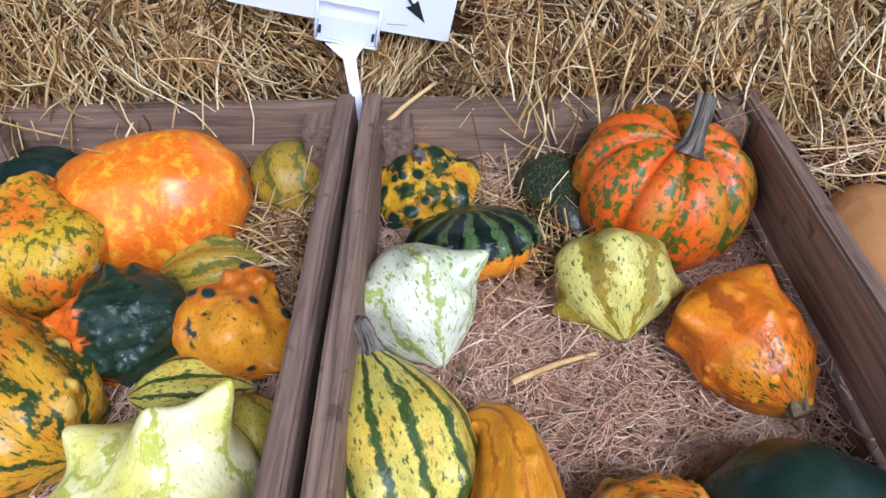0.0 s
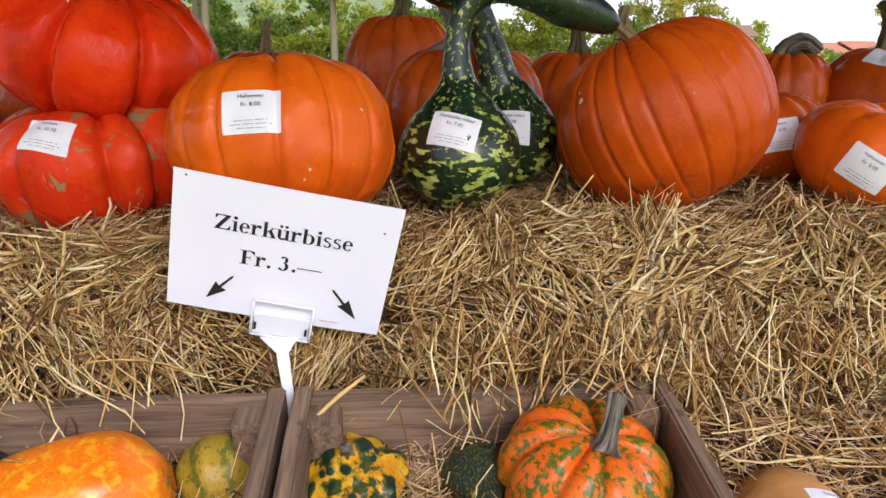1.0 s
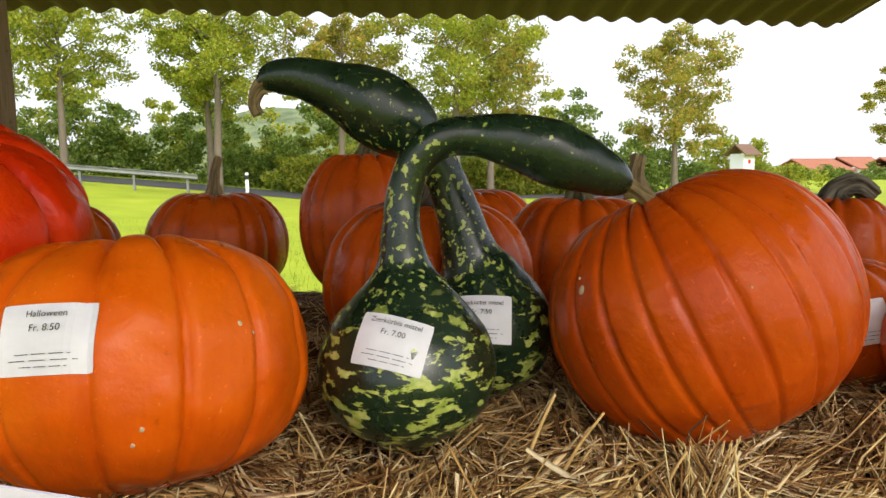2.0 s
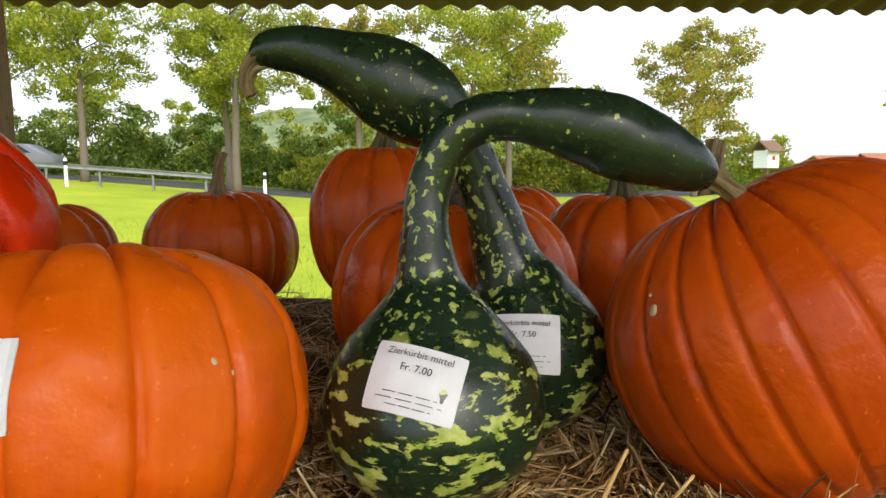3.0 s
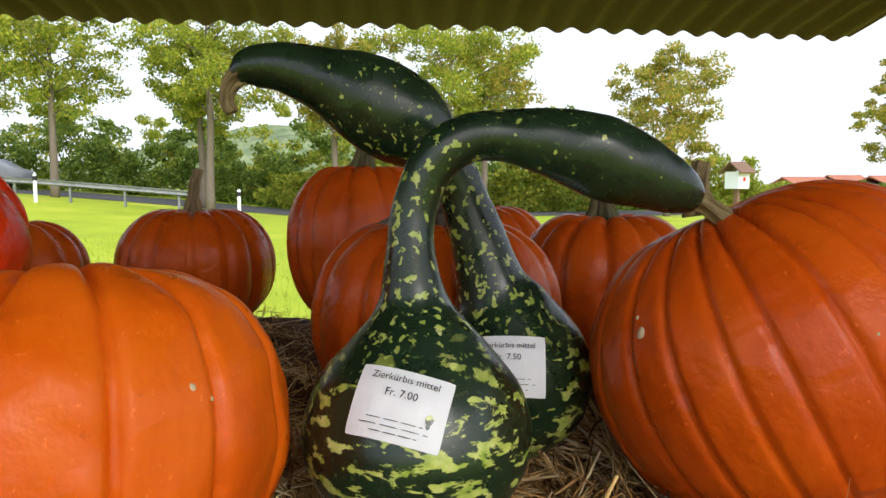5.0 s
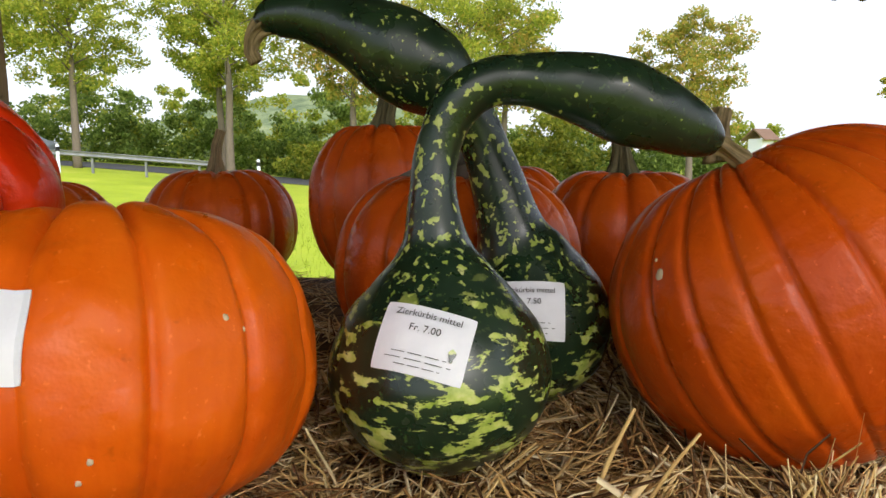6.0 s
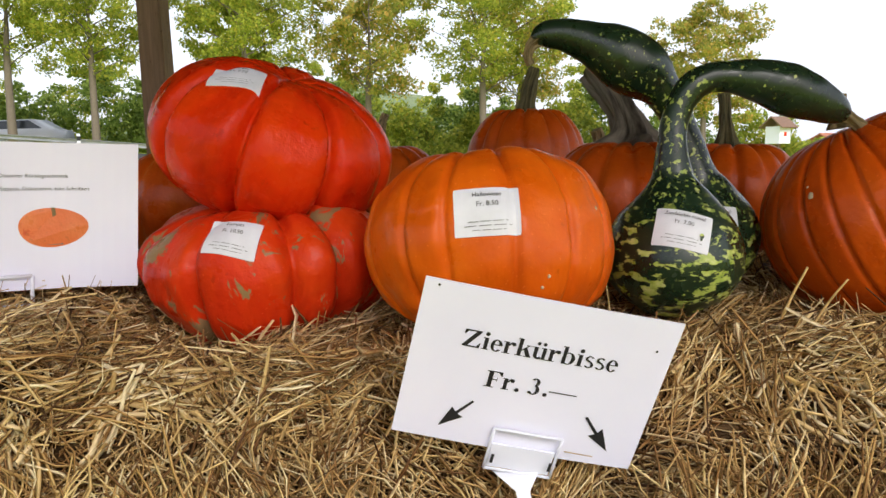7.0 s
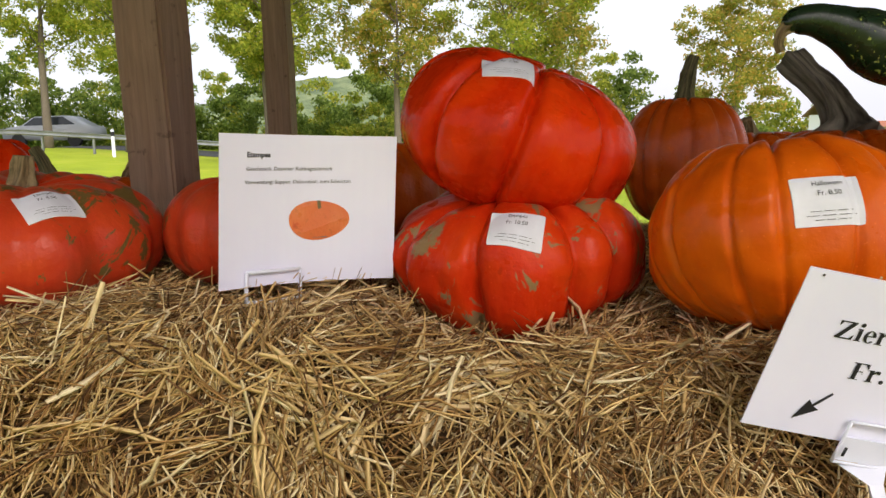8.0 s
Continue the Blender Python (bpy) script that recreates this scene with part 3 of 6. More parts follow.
def straw_bale(x0, x1, y0, y1, z0, z1, worn=False, count=4000, label="", seed=1, sides_open=False):
    ob = thing("straw_bale", label, "straw bale", "stacked straw bales")
    bm = bmesh.new()
    bmesh.ops.create_cube(bm, size=1)
    bmesh.ops.subdivide_edges(bm, edges=bm.edges[:], cuts=16, use_grid_fill=True)
    bmesh.ops.bevel(bm, geom=[e for e in bm.edges if e.calc_face_angle(0) > 0.5], offset=0.02, segments=2, affect="EDGES")
    for v in bm.verts:
        x, y, z = v.co + Vector((0.5, 0.5, 0.5))
        drop = 0.0
        if worn:
            drop = 0.05 * max(0, 1 - y / 0.16) ** 2 * max(0, (z - 0.75) / 0.25)
        q = Vector((x0 + (x1 - x0) * x, y0 + (y1 - y0) * y, z0 + (z1 - z0) * z - drop - (0.012 if z > 0.9 else 0)))
        if z > 0.5:
            q.z += float(lift_at(q.x) + dip_at(q.x, q.y)) if worn else 0
        q += noise.noise_vector(q * 14 + Vector((seed, 0, 0))) * 0.010 + noise.noise_vector(q * 5 + Vector((seed, 3, 0))) * 0.010
        v.co = q
    # Core in near-black, so gaps between the loose stalks read as shade.
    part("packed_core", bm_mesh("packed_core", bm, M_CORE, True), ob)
    r = np.random.default_rng(seed)

    def on_front(n):
        s = r.beta(1.3, 1.5, n) if worn else r.uniform(0, 1, n)
        if worn:
            y, z, ny, nz = front_profile(s)
        else:
            pick = r.random(n) < 0.45
            y = np.where(pick, y0, r.uniform(y0, y1, n))
            z = np.where(pick, r.uniform(z0, z1, n), z1 - 0.012)
            ny, nz = np.where(pick, -1.0, 0.0), np.where(pick, 0.0, 1.0)
        x = r.uniform(x0, x1, n)
        if worn:
            z = z + (lift_at(x) + dip_at(x, y)) * np.clip((z - 0.6) / 0.2, 0, 1)
            z = z + 0.024 * np.exp(-((x - 0.25) / 0.08) ** 2 - ((y - 0.775) / 0.035) ** 2)
        nrm = np.stack([0 * x, ny, nz], -1)
        bumps = np.array([noise.noise(Vector((a * 7, b * 7, c * 7))) for a, b, c in zip(x, y, z)])
        bumps = bumps + 0.6 * np.array([noise.noise(Vector((a * 23, b * 23, c * 23))) for a, b, c in zip(x, y, z)])
        p = np.stack([x, y, z], -1) + nrm * (bumps * 0.026 + r.uniform(-0.030, 0.012, n))[:, None]
        tang = np.cross(nrm, (1.0, 0, 0))
        # stalks lie in drifts whose direction wanders over the bale
        flow = np.array([noise.noise(Vector((a * 8 + 9, b * 8, c * 9))) for a, b, c in zip(x, y, z)]) * 4.0
        ang = flow + r.normal(0, 0.5, n)
        # every other stalk lies in a tuft with its neighbours
        tuft = (np.arange(n) // 9) * 9
        tuft = np.where((np.arange(n) // 9) % 3 < 2, tuft, np.arange(n))
        slide = r.normal(0, 0.010, n)
        shift = r.normal(0, 0.012, n)
        p = np.where((tuft != np.arange(n))[:, None], p[tuft] + np.array((1.0, 0, 0)) * slide[:, None] + tang[tuft] * shift[:, None] + nrm[tuft] * r.uniform(-0.006, 0.008, n)[:, None], p)
        ang = np.where(tuft != np.arange(n), ang[tuft] + r.normal(0, 0.16, n), ang)
        nrm, tang = nrm[tuft], tang[tuft]
        d = np.cos(ang)[:, None] * np.array((1.0, 0, 0)) + np.sin(ang)[:, None] * tang + nrm * r.normal(0.05, 0.26, n)[:, None]
        d /= np.linalg.norm(d, axis=1, keepdims=True)
        return p, d, nrm

    loose = part("loose_straw", strands(count, on_front, (0.018, 0.095), (0.0009, 0.0036), 0.16, M_STRAW, "loose_straw"), ob)
    loose["kind"] = "stuff"
    chaff = part("chaff", strands(int(count * 0.9), on_front, (0.008, 0.040), (0.0005, 0.0017), 0.25, M_STRAW, "chaff", 1), ob)
    chaff["kind"] = "stuff"
    if worn:
        def clear(n):
            """The same places, but none before the price sign."""
            p, d, nrm = on_front(n)
            p[:, 0] = np.where((np.abs(p[:, 0] + 0.08) < 0.19) & (p[:, 1] < 0.77), p[:, 0] + 0.40, p[:, 0])
            return p, d, nrm

        broad = part("broad_straw", strands(count // 20, clear, (0.04, 0.14), (0.0036, 0.0075), 0.12, M_STRAW_PALE, "broad_straw", 4), ob)
        broad["kind"] = "stuff"

        def stubs(n):
            p, d, nrm = on_front(n)
            p[:, 0] = np.where((np.abs(p[:, 0] + 0.08) < 0.17) & (p[:, 1] < 0.76), p[:, 0] + 0.36, p[:, 0])
            d = d * 0.6 + nrm * r.uniform(0.3, 1.0, n)[:, None] + r.normal(0, 0.2, (n, 3))
            d /= np.linalg.norm(d, axis=1, keepdims=True)
            return p + nrm * 0.01, d, np.cross(d, (0.3, 0.2, 0.9))
        stick = part("sticking_straw", strands(count // 9, stubs, (0.02, 0.075), (0.0010, 0.0032), 0.16, M_STRAW, "sticking_straw"), ob)
        stick["kind"] = "stuff"
    return ob


FRONT = "golden straw bale with loose stalks, top course of the display"
straw_bale(-1.60, -0.54, 0.735, 1.165, 0.33, TOP, True, 32000, FRONT, 11)
straw_bale(-0.53, 0.47, 0.735, 1.165, 0.33, TOP, True, 37000, FRONT, 12)
straw_bale(0.48, 1.50, 0.735, 1.165, 0.33, TOP, True, 19000, FRONT, 13)
for k, x0 in enumerate((-1.62, -0.58, 0.44)):
    straw_bale(x0, x0 + 1.02, 1.27, 1.80, 0.33, TOP, False, 9000, "golden straw bale at the back of the display", 20 + k)
for k, x0 in enumerate((-1.62, -0.58, 0.44)):
    straw_bale(x0, x0 + 1.02, 0.70, 1.80, GROUND, 0.32, False, 300, "golden straw bale of the lower course", 30 + k)
SLOPE = 0.158


def floor_z(y):
    """Level of the packing in the tilted crates."""
    return 0.606 - (0.645 - y) * SLOPE


# lower bales that carry the crates, their tops sloping to the front
for k, x0 in enumerate((-0.98, 0.02)):
    b = straw_bale(x0 + 0.01, x0 + 0.99, 0.02, 0.69, GROUND, 0.44, False, 2500, "golden straw bale under the gourd crates", 40 + k)


# ---- crates ----
def crate(x0, x1, y0, y1, label):
    """A low open crate of weathered boards, tilted to the front; local z = 0 at the rim."""
    c = thing("wooden_crate", label, "crate", "crates of gourds", m=Matrix.Translation((0, 0.655, 0.716)) @ Matrix.Rotation(math.atan(SLOPE), 4, "X"))
    L, t = y1 - y0, 0.016
    part("back_board", box("back_board", x0 + t, x1 - t, -t - 0.002, -0.002, -0.075, -0.004, M_CRATE_X, 0.0025, 0.0015, 1), c)
    part("back_board", box("back_board", x0 + t, x1 - t, -t - 0.002, -0.002, -0.150, -0.090, M_CRATE_X, 0.0025, 0.0015, 2), c)
    part("front_board", box("front_board", x0 + t, x1 - t, -L, -L + t, -0.150, -0.06, M_CRATE_X, 0.0025, 0.0015, 3), c)
    for x in (x0, x1 - t):
        part("side_board", box("side_board", x, x + t, -L, 0, -0.072, 0, M_CRATE_Y, 0.0025, 0.002, x * 10), c)
        part("side_board", box("side_board", x, x + t, -L, 0, -0.150, -0.085, M_CRATE_Y, 0.0025, 0.002, x * 10 + 3), c)
    for x in (x0 + t, x1 - t - 0.03):
        for y in (-t - 0.033, -L + t + 0.001):
            part("corner_post", box("corner_post", x, x + 0.03, y, y + 0.03, -0.150, -0.008, M_CRATE_Y, 0.003), c)
    for k in range(5):
        a = -L + t + (L - 2 * t) * k / 5
        part("bottom_slat", box("bottom_slat", x0 + 0.002, x1 - 0.002, a + 0.004, a + (L - 2 * t) / 5 - 0.004, -0.160, -0.151, M_CRATE_X, 0.001), c)
    return c


crate(-0.078, 0.288, 0.06, 0.655, "weathered grey-brown wooden crate holding ornamental gourds")
crate(-0.452, -0.086, 0.06, 0.655, "weathered grey-brown wooden crate packed with ornamental gourds")


def heap(x, y, x0, x1):
    """The packing is pushed up against the crate's back and sides."""
    back = np.clip((np.asarray(y) - 0.555) / 0.08, 0, 1) ** 1.5 * 0.040
    edge = np.clip((np.abs((np.asarray(x) - (x0 + x1) / 2) / (x1 - x0)) - 0.40) / 0.10, 0, 1) * 0.014
    return np.maximum(back, edge)


def packing(x0, x1, y0, y1, count, label, seed, coarse=0):
    ob = thing("wood_wool", label, "packing material", "crate packing", kind="stuff")
    bm = bmesh.new()
    n = 26
    vs = [[bm.verts.new((x0 + (x1 - x0) * i / n, y0 + (y1 - y0) * j / n, 0)) for i in range(n + 1)] for j in range(n + 1)]
    for row in vs:
        for v in row:
            v.co.z = floor_z(v.co.y) + float(heap(v.co.x, v.co.y, x0, x1)) - 0.012 + noise.noise(v.co * 14 + Vector((seed, 0, 0))) * 0.012
    for j in range(n):
        for i in range(n):
            bm.faces.new((vs[j][i], vs[j][i + 1], vs[j + 1][i + 1], vs[j + 1][i]))
    # Bed in the same near-black: shade below the shavings, given by colour.
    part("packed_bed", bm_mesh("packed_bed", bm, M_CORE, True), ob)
    r = np.random.default_rng(seed)

    def lay(m):
        x, y = r.uniform(x0, x1, m), r.uniform(y0, y1, m)
        z = floor_z(y) + heap(x, y, x0, x1) + np.array([noise.noise(Vector((a * 14 + seed, b * 14, 0))) for a, b in zip(x, y)]) * 0.012 + r.uniform(-0.012, 0.008, m)
        a = r.uniform(0, 2 * np.pi, m)
        d = np.stack([np.cos(a), np.sin(a), np.sin(a) * SLOPE + r.normal(0, 0.2, m)], -1)
        d /= np.linalg.norm(d, axis=1, keepdims=True)
        return np.stack([x, y, z], -1), d, np.tile((0.0, -0.15, 0.99), (m, 1))

    part("fine_shavings", strands(count, lay, (0.02, 0.07), (0.0007, 0.0017), 0.6, M_WOOL, "fine_shavings", 6), ob)
    if coarse:
        part("straw_stalks", strands(coarse, lay, (0.04, 0.11), (0.002, 0.004), 0.06, M_STRAW, "straw_stalks"), ob)
    return ob


packing(-0.060, 0.270, 0.078, 0.635, 17000, "fine curly wood shavings lining the crate", 3, 70)
packing(-0.434, -0.104, 0.078, 0.635, 8000, "fine curly wood shavings and straw lining the crate", 4, 160)
packing(0.292, 0.85, 0.05, 0.69, 3500, "fine wood shavings and straw beside the crate", 5, 3200)


# ---- shelter: posts and corrugated roof ----
def timber_post(x, y, w, z1, turn, label, lean=0.0):
    p = thing("timber_post", label, "post", "shelter posts", m=pose(x, y, GROUND, 0, lean, turn))
    part("shaft", box("shaft", -w / 2, w / 2, -w / 2, w / 2, 0, z1 - GROUND, M_POST, 0.004, 0.004, x * 7), p)


ROOF_Z, ROOF_SLOPE = 1.765, 0.16


def roof_z(y):
    return ROOF_Z + (3.6 - y) * ROOF_SLOPE


timber_post(-0.850, 1.225, 0.076, roof_z(1.22) - 0.04, -14, "square brown timber post of the shelter behind the straw bales", -1.0)
timber_post(-0.870, 2.145, 0.064, roof_z(2.145) - 0.04, -6, "square brown timber post at the rear of the shelter", -0.6)
# Roof's front part is unseen; its reach is set to shade the display.
rv, rf = [], []
cols, rowsn = 420, 4
for layer in (0.0, 0.006):
    for j in range(rowsn + 1):
        for i in range(cols + 1):
            x = -4.2 + 6.34 * i / cols
            y = -1.25 + 4.85 * j / rowsn
            rv.append((x, y, roof_z(y) - 0.018 * (x + 0.5) + 0.013 * math.cos(2 * math.pi * x / 0.125) + layer + 0.006 * math.sin(x * 1.3)))
per = (cols + 1) * (rowsn + 1)
for j in range(rowsn):
    for i in range(cols):
        a = j * (cols + 1) + i
        rf.append((a, a + cols + 1, a + cols + 2, a + 1))
        rf.append((a + per, a + per + 1, a + per + cols + 2, a + per + cols + 1))
for i in range(cols):
    a = rowsn * (cols + 1) + i
    rf.append((a, a + per, a + per + 1, a + 1))
    rf.append((i, i + 1, i + 1 + per, i + per))
thing("ceiling", "dark brown corrugated roof sheet of the open shelter", "roof", kind="structure", data=mesh_of("ceiling", rv, rf, M_ROOF))


# ---- signs ----
def quad_sheet(name, tl, tr, bl, bow, material, thick=0.0012, n=16):
    """A slightly bowed sheet from three corners."""
    tl, tr, bl = Vector(tl), Vector(tr), Vector(bl)
    ex, ey = tr - tl, bl - tl
    nrm = ex.cross(ey).normalized()
    if nrm.y > 0:
        nrm = -nrm
    verts, faces = [], []
    for side in (0, 1):
        for j in range(n + 1):
            for i in range(n + 1):
                u, v = i / n, j / n
                verts.append(tl + ex * u + ey * v + nrm * (bow * (1 - (2 * u - 1) ** 2) - side * thick))
    k = (n + 1) ** 2
    for j in range(n):
        for i in range(n):
            a = j * (n + 1) + i
            faces.append((a, a + n + 1, a + n + 2, a + 1))
            faces.append((a + k, a + k + 1, a + k + n + 2, a + k + n + 1))
    ring = list(range(n + 1)) + [j * (n + 1) + n for j in range(1, n + 1)] + [n * (n + 1) + i for i in range(n - 1, -1, -1)] + [j * (n + 1) for j in range(n - 1, 0, -1)]
    for q in range(len(ring)):
        a, b = ring[q], ring[(q + 1) % len(ring)]
        faces.append((a, b, b + k, a + k))

    def place(u, v, lift):
        """u, v from 0 to 1 across and down the sheet."""
        return tl + ex * u + ey * v + nrm * (bow * (1 - (2 * u - 1) ** 2) + lift)
    return mesh_of(name, verts, faces, material, False), place, ex.length, ey.length


def band(cx, cy, rx, ry, tx, ty, a0, a1, n=14):
    """An elliptical stroke, thick at the sides and thin above and below."""
    out = []
    for k in range(n):
        a, b = radians(a0 + (a1 - a0) * k / n), radians(a0 + (a1 - a0) * (k + 1) / n)
        out.append([(cx + rx * math.cos(a), cy + ry * math.sin(a)), (cx + rx * math.cos(b), cy + ry * math.sin(b)), (cx + (rx - tx) * math.cos(b), cy + (ry - ty) * math.sin(b)), (cx + (rx - tx) * math.cos(a), cy + (ry - ty) * math.sin(a))])
    return out


def bar(x0, y0, x1, y1):
    return [[(x0, y0), (x1, y0), (x1, y1), (x0, y1)]]


def dot(x, y, r):
    return [[(x + r * math.cos(a), y + r * math.sin(a)) for a in np.linspace(0, 2 * math.pi, 16, endpoint=False)]]


def serif_letter(ch):
    """Strokes and advance of a bold letter with serifs, for a body height of 1."""
    if ch == "Z":
        return bar(0.03, 0.61, 0.60, 0.66) + bar(0.02, 0, 0.61, 0.05) + [[(0.03, 0.61), (0.03, 0.48), (0.06, 0.48), (0.14, 0.61)], [(0.42, 0.61), (0.60, 0.61), (0.20, 0.05), (0.02, 0.05)], [(0.61, 0.05), (0.63, 0.19), (0.60, 0.19), (0.50, 0.05)]], 0.667
    if ch == "F":
        return bar(0.11, 0.03, 0.26, 0.625) + bar(0.02, 0, 0.35, 0.03) + bar(0.02, 0.625, 0.58, 0.66) + bar(0.26, 0.315, 0.41, 0.35) + [[(0.58, 0.625), (0.44, 0.625), (0.56, 0.48), (0.585, 0.48)], [(0.41, 0.35), (0.43, 0.46), (0.43, 0.21), (0.41, 0.315)]], 0.611
    if ch == "i":
        return bar(0.07, 0.03, 0.20, 0.46) + bar(0.01, 0, 0.26, 0.03) + bar(0.01, 0.43, 0.07, 0.46) + dot(0.135, 0.605, 0.078), 0.278
    if ch == "e":
        return band(0.225, 0.225, 0.20, 0.24, 0.115, 0.035, 8, 322, 26) + bar(0.11, 0.235, 0.42, 0.268), 0.444
    if ch == "r":
        return bar(0.065, 0.03, 0.195, 0.46) + bar(0.0, 0, 0.27, 0.03) + bar(0.0, 0.43, 0.065, 0.46) + [[(0.195, 0.30), (0.30, 0.40), (0.36, 0.47), (0.28, 0.465), (0.195, 0.38)]] + dot(0.355, 0.395, 0.072), 0.444
    if ch == "k":
        return bar(0.07, 0.03, 0.20, 0.68) + bar(0.01, 0, 0.26, 0.03) + bar(0.01, 0.65, 0.07, 0.68) + bar(0.33, 0.435, 0.53, 0.46) + bar(0.31, 0, 0.57, 0.03) + [[(0.20, 0.20), (0.20, 0.255), (0.40, 0.435), (0.46, 0.435)], [(0.26, 0.28), (0.37, 0.36), (0.55, 0.03), (0.385, 0.03)]], 0.556
    if ch == "ü":
        return bar(0.065, 0.15, 0.195, 0.46) + bar(0.0, 0.43, 0.065, 0.46) + bar(0.365, 0.0, 0.49, 0.46) + bar(0.30, 0.43, 0.365, 0.46) + bar(0.49, 0, 0.55, 0.03) + band(0.235, 0.15, 0.17, 0.16, 0.13, 0.075, 180, 330) + dot(0.18, 0.60, 0.065) + dot(0.385, 0.60, 0.065), 0.556
    if ch == "b":
        return bar(0.07, 0.0, 0.20, 0.68) + bar(0.01, 0.65, 0.07, 0.68) + band(0.28, 0.225, 0.235, 0.24, 0.13, 0.035, -118, 118, 22), 0.556
    if ch == "s":
        return band(0.19, 0.345, 0.155, 0.125, 0.085, 0.04, 30, 235) + band(0.19, 0.120, 0.165, 0.130, 0.090, 0.04, -155, 62) + [[(0.075, 0.30), (0.15, 0.235), (0.33, 0.19), (0.28, 0.24), (0.14, 0.33)]], 0.389
    if ch == "3":
        return band(0.20, 0.505, 0.165, 0.165, 0.12, 0.045, -75, 150, 18) + band(0.19, 0.195, 0.215, 0.205, 0.135, 0.045, -148, 85, 20) + dot(0.065, 0.075, 0.052), 0.5
    if ch == ".":
        return dot(0.125, 0.065, 0.078), 0.25
    if ch == "—":
        return bar(0.0, 0.20, 1.0, 0.245), 1.0
    return [], 0.25


def serif_text(text, size):
    """Outlines of a line of bold serif lettering, centred."""
    pts, polys, x = [], [], 0.0
    for ch in text:
        strokes, step = serif_letter(ch)
        for stroke in strokes:
            polys.append(tuple(range(len(pts), len(pts) + len(stroke))))
            pts += [((x + a) * size, (b - 0.33) * size) for a, b in stroke]
        x += step
    return [(a - x * size / 2, b) for a, b in pts], polys


def print_on(place, W, H, lines, shapes, parent, material, serif=False):
    for text, size, u, v, bold in lines:
        pts, polys = serif_text(text, size) if serif else text_mesh(text, size, bold)
        part("lettering", mesh_of("lettering", [place(u + x / W, v - y / H, 0.0008) for x, y in pts], polys, material, False), parent, "black printed lettering")
    for poly in shapes:
        name = "arrow" if len(poly) > 4 else "dash"
        part(name, mesh_of(name, [place(u, v, 0.0008) for u, v in poly], [tuple(range(len(poly)))], material, False), parent, "black printed " + name)


def price_sign():
    s = thing("price_sign", "white laminated price sign on a white plastic stake", "sign")
    me, place, W, H = quad_sheet("card", (-0.172, 0.650, 0.931), (0.032, 0.655, 0.888), (-0.203, 0.690, 0.793), 0.002, M_PAPER)
    card = part("card", me, s)

    def arrow(u0, v0, u1, v1):
        du, dv = (u1 - u0) * W, (v1 - v0) * H
        l = math.hypot(du, dv)
        du, dv = du / l, dv / l
        def at(a, b):
            return (u0 + (du * a - dv * b) / W, v0 + (dv * a + du * b) / H)
        return [at(0, 0.0011), at(0, -0.0011), at(l * 0.47, -0.0014), at(l * 0.44, -0.0068), at(l, 0), at(l * 0.44, 0.0068), at(l * 0.47, 0.0014)]
    print_on(place, W, H, [("Zierkürbisse", 0.0236, 0.496, 0.308, 0), ("Fr. 3.—", 0.0236, 0.498, 0.538, 0)], [arrow(0.292, 0.703, 0.177, 0.906), arrow(0.751, 0.681, 0.880, 0.892)], card, M_INK, True)
    for u, v in ((0.055, 0.03), (0.93, 0.19)):
        ring = [place(u + 0.0011 * math.cos(a) / W, v + 0.0011 * math.sin(a) / H, 0.0009) for a in np.linspace(0, 6.283, 10, endpoint=False)]
        part("pin_hole", mesh_of("pin_hole", ring, [tuple(range(10))], M_INK, False), card)
    # clip frame and stake
    fx = 0.54
    top_l, top_r = place(fx - 0.14, 0.84, 0.005), place(fx + 0.14, 0.84, 0.005)
    bot_l, bot_r = place(fx - 0.14, 1.12, 0.005), place(fx + 0.14, 1.12, 0.005)
    for a, b in ((top_l, top_r), (top_r, bot_r), (bot_r, bot_l), (bot_l, top_l)):
        part("clip_frame", sweep("clip_frame", [a, (a + b) / 2, b], [0.0014, 0.0014, 0.0014], M_PLASTIC, 8, 4), s)
    me, _, _, _ = quad_sheet("clip_plate", place(fx - 0.13, 0.95, 0.004), place(fx + 0.13, 0.95, 0.004), place(fx - 0.13, 1.11, 0.004), 0.0, M_PLASTIC, 0.002, 2)
    part("clip_plate", me, s)
    b0 = place(fx, 1.12, 0.003)
    foot = Vector((-0.083, 0.648, 0.712))
    for name, wide, p0, p1, w1 in (("stake_shoulder", 0.020, b0, b0.lerp(foot, 0.3), 0.006), ("stake", 0.006, b0.lerp(foot, 0.3), foot + Vector((0, 0.008, -0.04)), 0.0045)):
        v = [p0 + Vector((-wide, 0, 0)), p0 + Vector((wide, 0, 0)), p1 + Vector((w1, 0, 0)), p1 + Vector((-w1, 0, 0))]
        v += [q + Vector((0, 0.003, 0)) for q in v]
        part(name, mesh_of(name, v, [(0, 3, 2, 1), (4, 5, 6, 7), (0, 1, 5, 4), (1, 2, 6, 5), (2, 3, 7, 6), (3, 0, 4, 7)], M_PLASTIC, False), s)
    for u in (fx - 0.12, fx + 0.12):
        me, _, _, _ = quad_sheet("slot", place(u - 0.006, 1.00, 0.0085), place(u + 0.006, 1.00, 0.0085), place(u - 0.006, 1.06, 0.0085), 0.0, M_INK, 0.0005, 1)
        part("slot", me, s)


price_sign()


